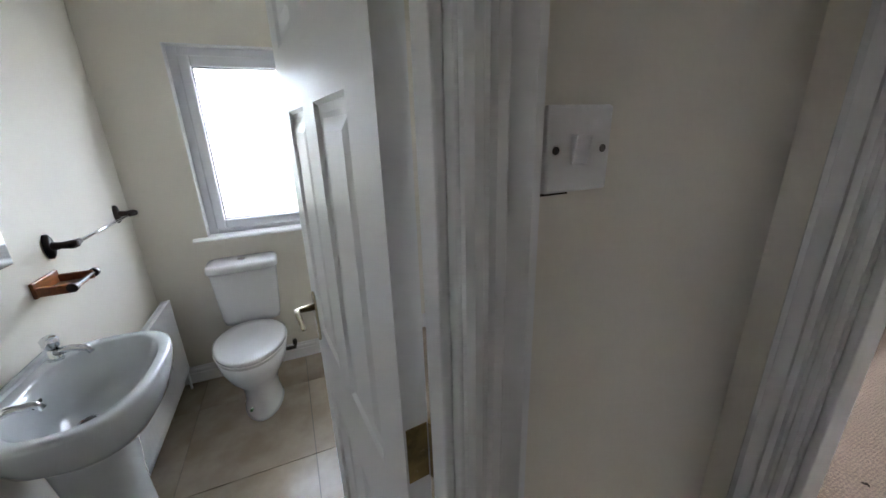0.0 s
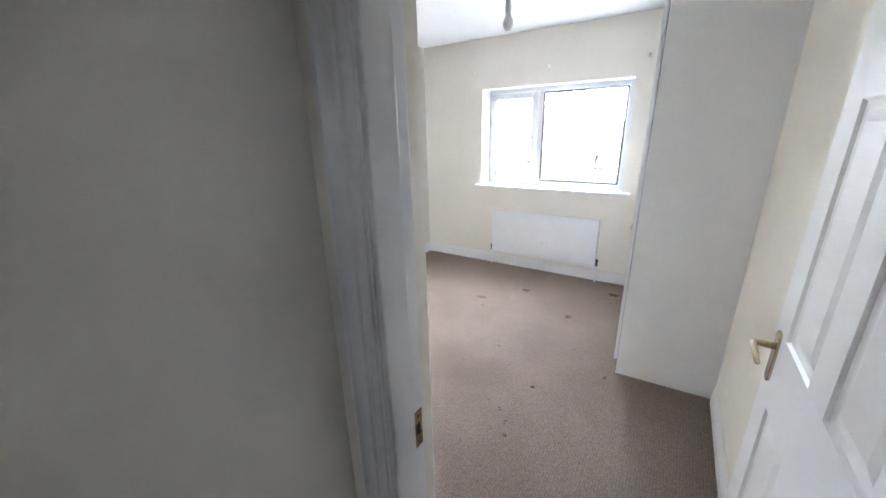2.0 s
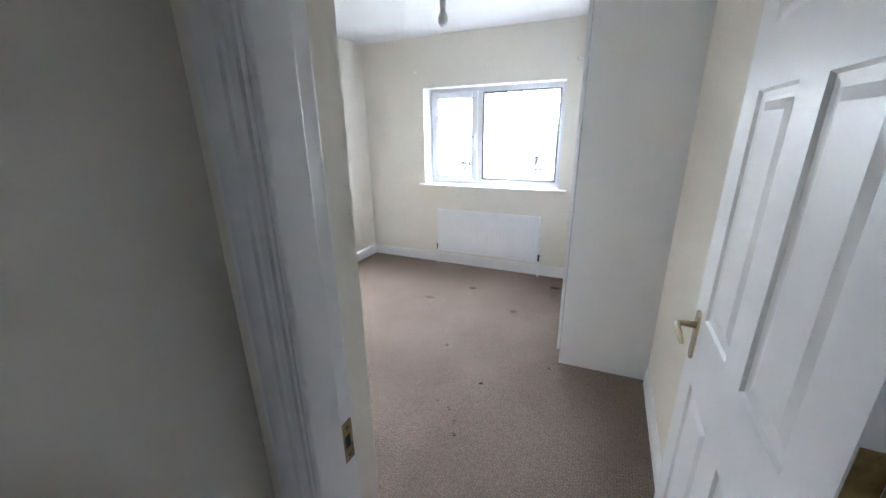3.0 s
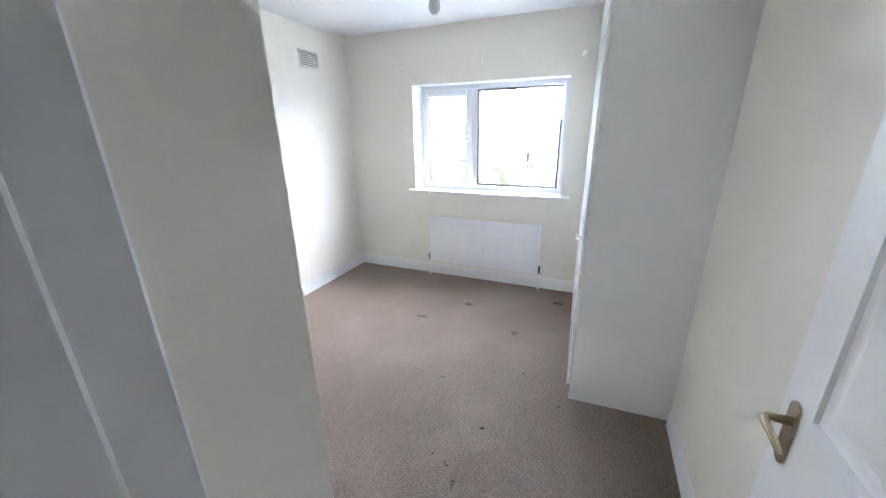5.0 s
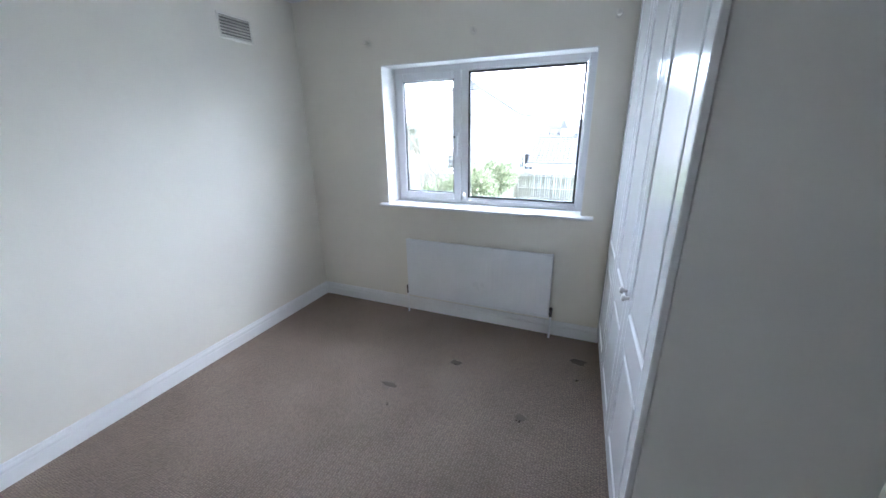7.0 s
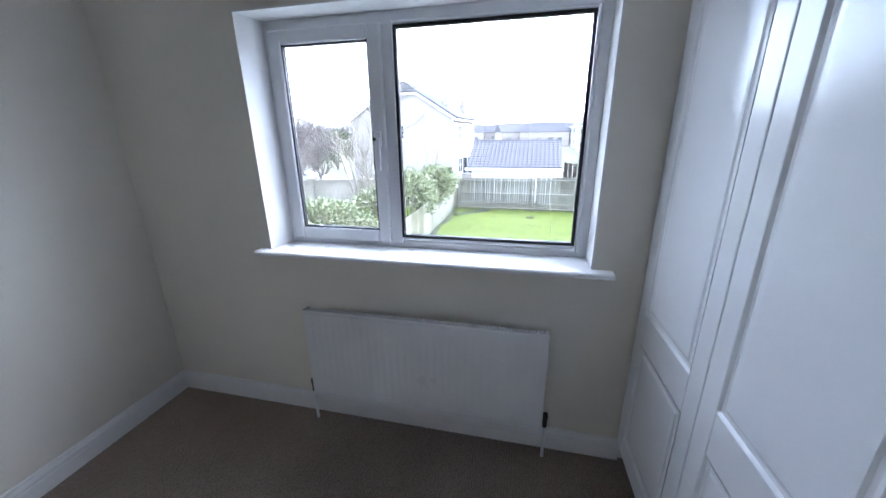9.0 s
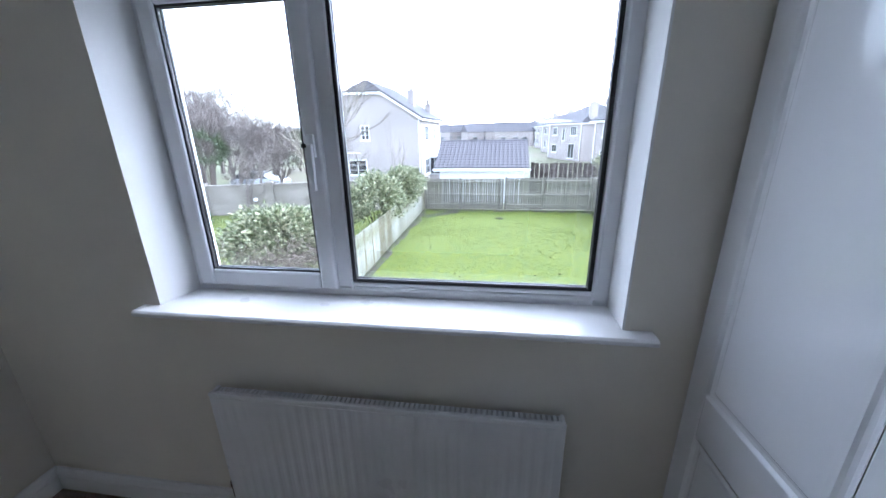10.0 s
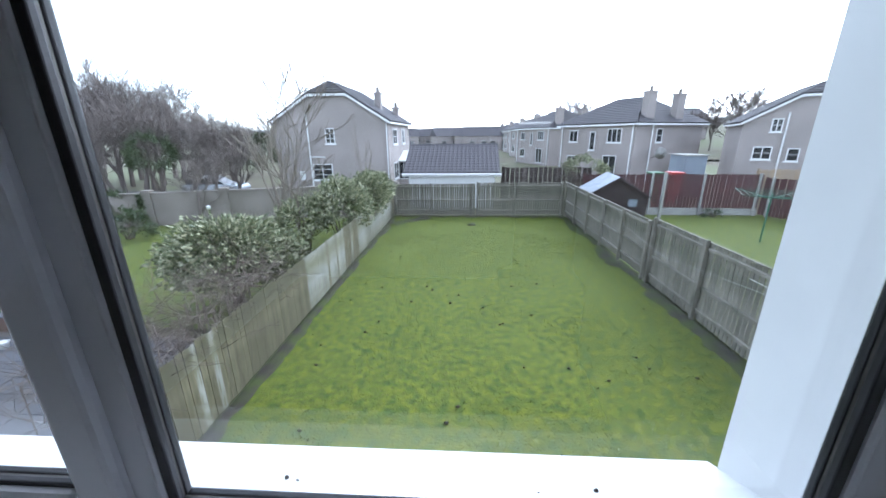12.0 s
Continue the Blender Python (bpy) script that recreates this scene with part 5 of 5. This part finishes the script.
def hip_house(at, label):
    w, d, he, o = 9.0, 9.4, 5.05, 0.3
    h = thing("house", at, label, "house", "houses along the far road")
    Build().box(0, w, 0, d, -0.3, he).ob("wall", RENDER, h)
    b = Build()
    hr = he + 2.45
    p = [(-o, -o, he), (w + o, -o, he), (w + o, d + o, he), (-o, d + o, he)]
    r0, r1 = (w / 2, 3.2, hr), (w / 2, d - 3.2, hr)
    e = 0.01
    planes = ((p[0], p[1], (w / 2 + e, 3.2, hr), (w / 2 - e, 3.2, hr)), (p[1], p[2], r1, r0), (p[2], p[3], (w / 2 - e, d - 3.2, hr), (w / 2 + e, d - 3.2, hr)), (p[3], p[0], r0, r1))
    for q in planes:
        slab_roof(b, *q)
        courses(h, *q, 14)
    b.ob("roof", ROOF, h)
    g = Build()
    g.box(-o - 0.05, w + o + 0.05, -o - 0.06, -o + 0.04, he - 0.12, he + 0.04).box(-o - 0.06, -o + 0.04, -o, d + o, he - 0.12, he + 0.04)
    g.ob("gutter", TRIMW, h)
    left = pose(0, d, 0, 0, 0, -90)
    house_window(h, 2.0, 3.45, 1.2, 1.15, left, 2, 1)
    house_window(h, 4.6, 2.7, 0.7, 1.75, left, 1, 3)
    house_window(h, 7.2, 3.45, 1.6, 1.25, left, 3, 1)
    house_window(h, 6.9, 0.25, 1.6, 2.05, left, 2, 1)
    house_window(h, 2.0, 0.9, 1.4, 1.2, left, 2, 1)
    house_window(h, 3.0, 3.45, 0.8, 1.2, pose(0, 0, 0), 1, 2)
    Build().tube([(-0.08, 0.25, 0), (-0.08, 0.25, he)], 0.06, 6).tube([(2.0, -0.08, 0), (2.0, -0.08, he + 0.2)], 0.06, 6).tube([(-0.08, d - 0.3, 0), (-0.08, d - 0.3, he)], 0.06, 6).ob("drainpipe", TRIMW, h)
    chimney(h, 1.6, 0.35, 0, 7.6, 1.0, 0.6)
    chimney(h, 5.4, 0.35, 0, 7.5, 1.0, 0.6)
    return h


row = hip_house(pose(16.6, 33.5, G, 0, 0, 27), "grey pebble-dashed house with hipped roof and two chimneys")
for x, y, a in ((13.6, 53.0, 20), (13.6, 70.0, 14), (13.6, 88.0, 10), (13.4, 107.0, 8), (13, 128.0, 6)):
    copy_thing(row, pose(x, y, G, 0, 0, a))
dish = thing("satellite_dish", pose(18.8, 33.6, G + 2.6), "pale round satellite dish on the house wall", "satellite dish")
Build().rings([[(r * math.cos(a * 0.314) , -0.45 + d, r * math.sin(a * 0.314)) for a in range(20)] for r, d in ((0.5, 0), (0.35, 0.07), (0.15, 0.11), (0.02, 0.12), (0.15, 0.125), (0.35, 0.085), (0.5, 0.02))]).ob("bowl", CONCRETE, dish, smooth=True)
Build().tube([(0, 1.0, -0.5), (0, -0.3, -0.1)], 0.04, 6).tube([(0, -0.35, -0.35), (0, -0.95, 0)], 0.02, 5).ob("arm", CONCRETE, dish)

# garage with interlocking roof tiles
ga = thing("garage", pose(-1.95, 22.0, G, 0, 0, -1.2), "small garage with dark interlocking roof tiles", "garage")
Build().box(0.3, 5.6, 0.35, 5.8, -0.2, 2.05).ob("wall", TRIMW, ga)
ge, gr, gz0, gz1 = 0.0, 3.1, 2.05, 3.55
b = Build()
slab_roof(b, (0, 0, gz0), (5.9, 0, gz0), (5.9, gr, gz1), (0, gr, gz1), 0.06)
slab_roof(b, (5.9, 6.2, gz0), (0, 6.2, gz0), (0, gr, gz1), (5.9, gr, gz1), 0.06)
b.ob("roof", ROOF, ga)
Build().box(-0.05, 5.95, -0.08, 0.0, gz0 - 0.16, gz0 + 0.02).ob("fascia", TRIMW, ga, bevel=0.01)
Build().tube([(-0.06, -0.12, gz0 - 0.03), (5.96, -0.12, gz0 - 0.03)], 0.055, 8).tube([(0.4, -0.1, gz0 - 0.05), (0.4, 0.25, gz0 - 0.3), (0.4, 0.25, 0)], 0.035, 6).ob("gutter", TRIMW, ga)
Build().tube([(-0.02, gr, gz1 + 0.06), (5.92, gr, gz1 + 0.06)], 0.10, 8).ob("ridge_tiles", ROOF, ga)
ang = math.degrees(math.atan2(gz1 - gz0, gr))
sl = math.hypot(gz1 - gz0, gr)
tw, tl = 5.9 / 22, sl / 11
prof = [(0, 0.0), (0.04, 0.028), (0.10, 0.034), (0.15, 0.010), (0.20, 0.004), (tw, 0.006), (tw, -0.012), (0, -0.012)]
tile = Build().prism(prof, (0, 0, 0.03), (1, 0, 0), (0, 0, 1), (0, tl * 1.12, -0.03)).mesh("roof_tile", ROOF)
rng = random.Random(6)
for j in range(11):
    for i in range(22):
        o = new("roof_tile", tile)
        o.parent = ga
        o.matrix_basis = pose(i * tw, j * tl * math.cos(radians(ang)), gz0 + 0.075 + j * tl * math.sin(radians(ang)) + rng.uniform(0, 0.006), ang, 0, 0)

# shed, rotary dryer, bins behind the fence
sh = thing("garden_shed", pose(7.62, 17.2, G, 0, 0, -8), "dark timber shed with a pale felt roof", "shed")
Build().prism([(0, 0), (2.6, 0), (2.6, 1.5), (1.3, 2.3), (0, 1.5)], (0, 0, 0), (1, 0, 0), (0, 0, 1), (0, 2.4, 0)).ob("wall", SHEDWOOD, sh)
rf = Build()
slab_roof(rf, (-0.15, 2.5, 1.42), (-0.15, -0.12, 1.42), (1.3, -0.12, 2.32), (1.3, 2.5, 2.32), 0.04)
slab_roof(rf, (2.75, -0.12, 1.42), (2.75, 2.5, 1.42), (1.3, 2.5, 2.32), (1.3, -0.12, 2.32), 0.04)
rf.ob("roof", FELT, sh)
Build().prism([(-0.15, 1.36), (1.3, 2.26), (1.3, 2.36), (-0.15, 1.46)], (0, -0.15, 0), (1, 0, 0), (0, 0, 1), (0, 0.04, 0)).prism([(2.75, 1.36), (2.75, 1.46), (1.3, 2.36), (1.3, 2.26)], (0, -0.15, 0), (1, 0, 0), (0, 0, 1), (0, 0.04, 0)).ob("bargeboard", SHEDWOOD, sh)
wf = bar_frame(Build(), 1.75, 2.25, 0.95, 1.4, 0.05, -0.03, 0.01).ob("window", SHEDWOOD, sh)
Build().box(1.8, 2.2, -0.012, 0.005, 1.0, 1.35).ob("pane", FELT, wf)
dr = thing("rotary_dryer", pose(13.8, 14.6, G), "green rotary clothes dryer on the lawn", "clothes dryer")
Build().tube([(0, 0, 0), (0, 0, 1.95)], 0.03, 8).ob("pole", GREENMETAL, dr)
for a in range(4):
    c, s = math.cos(a * 1.5708 + 0.3), math.sin(a * 1.5708 + 0.3)
    Build().tube([(0, 0, 1.78), (1.5 * c, 1.5 * s, 1.98)], 0.018, 6).ob("arm", GREENMETAL, dr)
ln2 = Build()
for r in (0.5, 0.8, 1.1, 1.45):
    for a in range(4):
        p = [(r * math.cos((a + k) * 1.5708 + 0.3), r * math.sin((a + k) * 1.5708 + 0.3), 1.78 + 0.135 * r) for k in (0, 1)]
        ln2.tube(p, 0.012, 4)
tagged(ln2.ob("lines", GREENMETAL, dr), kind="stuff")
ps = thing("line_post", pose(11.2, 17.5, G), "grey concrete washing line post", "post")
Build().box(-0.06, 0.06, -0.06, 0.06, -0.1, 2.5).ob("post", CONCRETE, ps, bevel=0.01)
for x, y, z, mt, nm, lb in ((14.0, 24.0, 0.0, GREENPLASTIC, "wheelie_bin", "green wheelie bin behind the red fence"), (15.2, 24.0, 0.0, REDPLASTIC, "wheelie_bin", "red wheelie bin behind the red fence")):
    bn = thing(nm, pose(x, y, G - 0.1), lb, "bin", "bins behind the fence")
    Build().rings([ellipse(0, 0, zz, r, r, 16, 6) for zz, r in ((0.05, 0.28), (1.9, 0.38))]).ob("body", mt, bn)
    Build().box(-0.42, 0.42, -0.45, 0.42, 1.9, 2.0).ob("lid", mt, bn, bevel=0.03)
sd = thing("metal_shed", pose(16.9, 26.0, G), "low grey-blue metal garden shed", "shed")
Build().box(0, 1.4, 0, 2.0, 0, 2.75).ob("body", FELT, sd, bevel=0.02)
Build().box(-0.08, 1.48, -0.1, 2.1, 2.75, 2.82).ob("roof", CONCRETE, sd, bevel=0.01)

# parked car beyond the garden wall
car = thing("car", pose(-16.8, 26.2, G - 0.03, 0, 0, 6), "silver parked hatchback car on the road", "car")
cw = 0.85


low_side = [(-2.1, 0.35), (2.1, 0.35), (2.12, 0.7), (1.95, 0.92), (0.95, 1.02), (-1.95, 1.05), (-2.12, 0.8)]
Build().prism(low_side, (0, -cw, 0), (1, 0, 0), (0, 0, 1), (0, 2 * cw, 0)).ob("body", CARPAINT, car, bevel=0.09)
Build().prism([(1.0, 1.0), (-1.85, 1.03), (-1.45, 1.42), (-0.9, 1.52), (0.0, 1.50), (0.35, 1.38)], (0, -cw + 0.09, 0), (1, 0, 0), (0, 0, 1), (0, 2 * cw - 0.18, 0)).ob("cabin", DARKPANE, car, bevel=0.06)
Build().prism([(-1.5, 1.44), (-0.9, 1.54), (0.0, 1.52), (0.3, 1.42), (0.0, 1.47), (-0.9, 1.49)], (0, -cw + 0.10, 0), (1, 0, 0), (0, 0, 1), (0, 2 * cw - 0.20, 0)).ob("roof", CARPAINT, car)
for x in (-1.35, 1.35):
    for s in (-1, 1):
        wh = Build().tube([(x, s * (cw - 0.17), 0.32), (x, s * (cw + 0.01), 0.32)], 0.32, 18).ob("wheel", TYRE, car, bevel=0.03)
        Build().tube([(x, s * (cw + 0.002), 0.32), (x, s * (cw + 0.016), 0.32)], 0.2, 14).ob("rim", CHROME, wh)

# far distance: low roofs, green slope and wooded hill
rows = []
for k in range(90):
    a = radians(-62 + k * 1.45)
    h = 9 + 5 * noise.noise(Vector((k * 0.13, 0, 0))) + 2.5 * noise.noise(Vector((k * 0.5, 3, 0))) + (14 if k > 62 else 0) * min(1, (k - 62) / 8)
    rows.append((a, h))
d = 420
v = []
for a, h in rows:
    v += [(d * math.sin(a), d * math.cos(a), -5), ((d + 60) * math.sin(a), (d + 60) * math.cos(a), h)]
structure(Build().add(v, [(2 * k, 2 * k + 1, 2 * k + 3, 2 * k + 2) for k in range(len(rows) - 1)]).ob("backdrop", HILL), "far blue-grey wooded hills on the horizon", "hills")
slope = sheet("ground", 30, 130, 60, 160, G, FIELD, "green slope rising behind the houses", "ground", 0.0)
slope.data.vertices[2].co.z += 7
slope.data.vertices[3].co.z += 9
slope.data.vertices[1].co.z += 2
rng = random.Random(15)
first = None
for k in range(16):
    x, y = rng.uniform(-30, 9), rng.uniform(110, 190)
    if first is None:
        first = thing("far_house", pose(x, y, G), "distant house with a low dark roof", "house", "distant houses")
        Build().box(-6, 6, 0, 8, -0.5, 4.0).ob("wall", RENDER, first)
        Build().prism([(-6.3, 3.9), (6.3, 3.9), (5.0, 6.6), (-5.0, 6.6)], (0, 3.6, 0), (1, 0, 0), (0, 0, 1), (0, 0.8, 0)).prism([(-0.3, 3.9), (8.3, 3.9), (4, 6.6)], (-6.3, 0, 0), (0, 1, 0), (0, 0, 1), (12.6, 0, 0)).ob("roof", ROOF, first)
        for xx in (-3.5, 0, 3.5):
            house_window(first, xx, 1.4, 1.4, 1.2, I, 2, 1)
    else:
        copy_thing(first, pose(x, y, G, 0, 0, rng.uniform(-20, 20)))
for x, y, z in ((44, 82, 2.0), (52, 90, 3.2)):
    copy_thing(first, pose(x, y, G + z, 0, 0, 8))

# ---- bathroom floor tiles ----
floor_b = bpy.data.objects["floor_bathroom"]
cache = {}
for i in range(-1, 4):
    for j in range(-2, 3):
        x0, x1 = max(0.0, 0.91 + (i - 1) * 0.6 + 0.002), min(2.098, 0.91 + i * 0.6 - 0.002)
        y0, y1 = max(-4.829, -4.085 + (j - 1) * 0.6 + 0.002), min(-3.121, -4.085 + j * 0.6 - 0.002)
        if x1 - x0 < 0.02 or y1 - y0 < 0.02:
            continue
        key = (round(x1 - x0, 3), round(y1 - y0, 3))
        if key not in cache:
            cache[key] = Build().box(0, key[0], 0, key[1], -0.01, 0).mesh("tile", TILE)
        o = new("tile", cache[key])
        o.parent = floor_b
        o.matrix_basis = pose(x0, y0, -0.002)
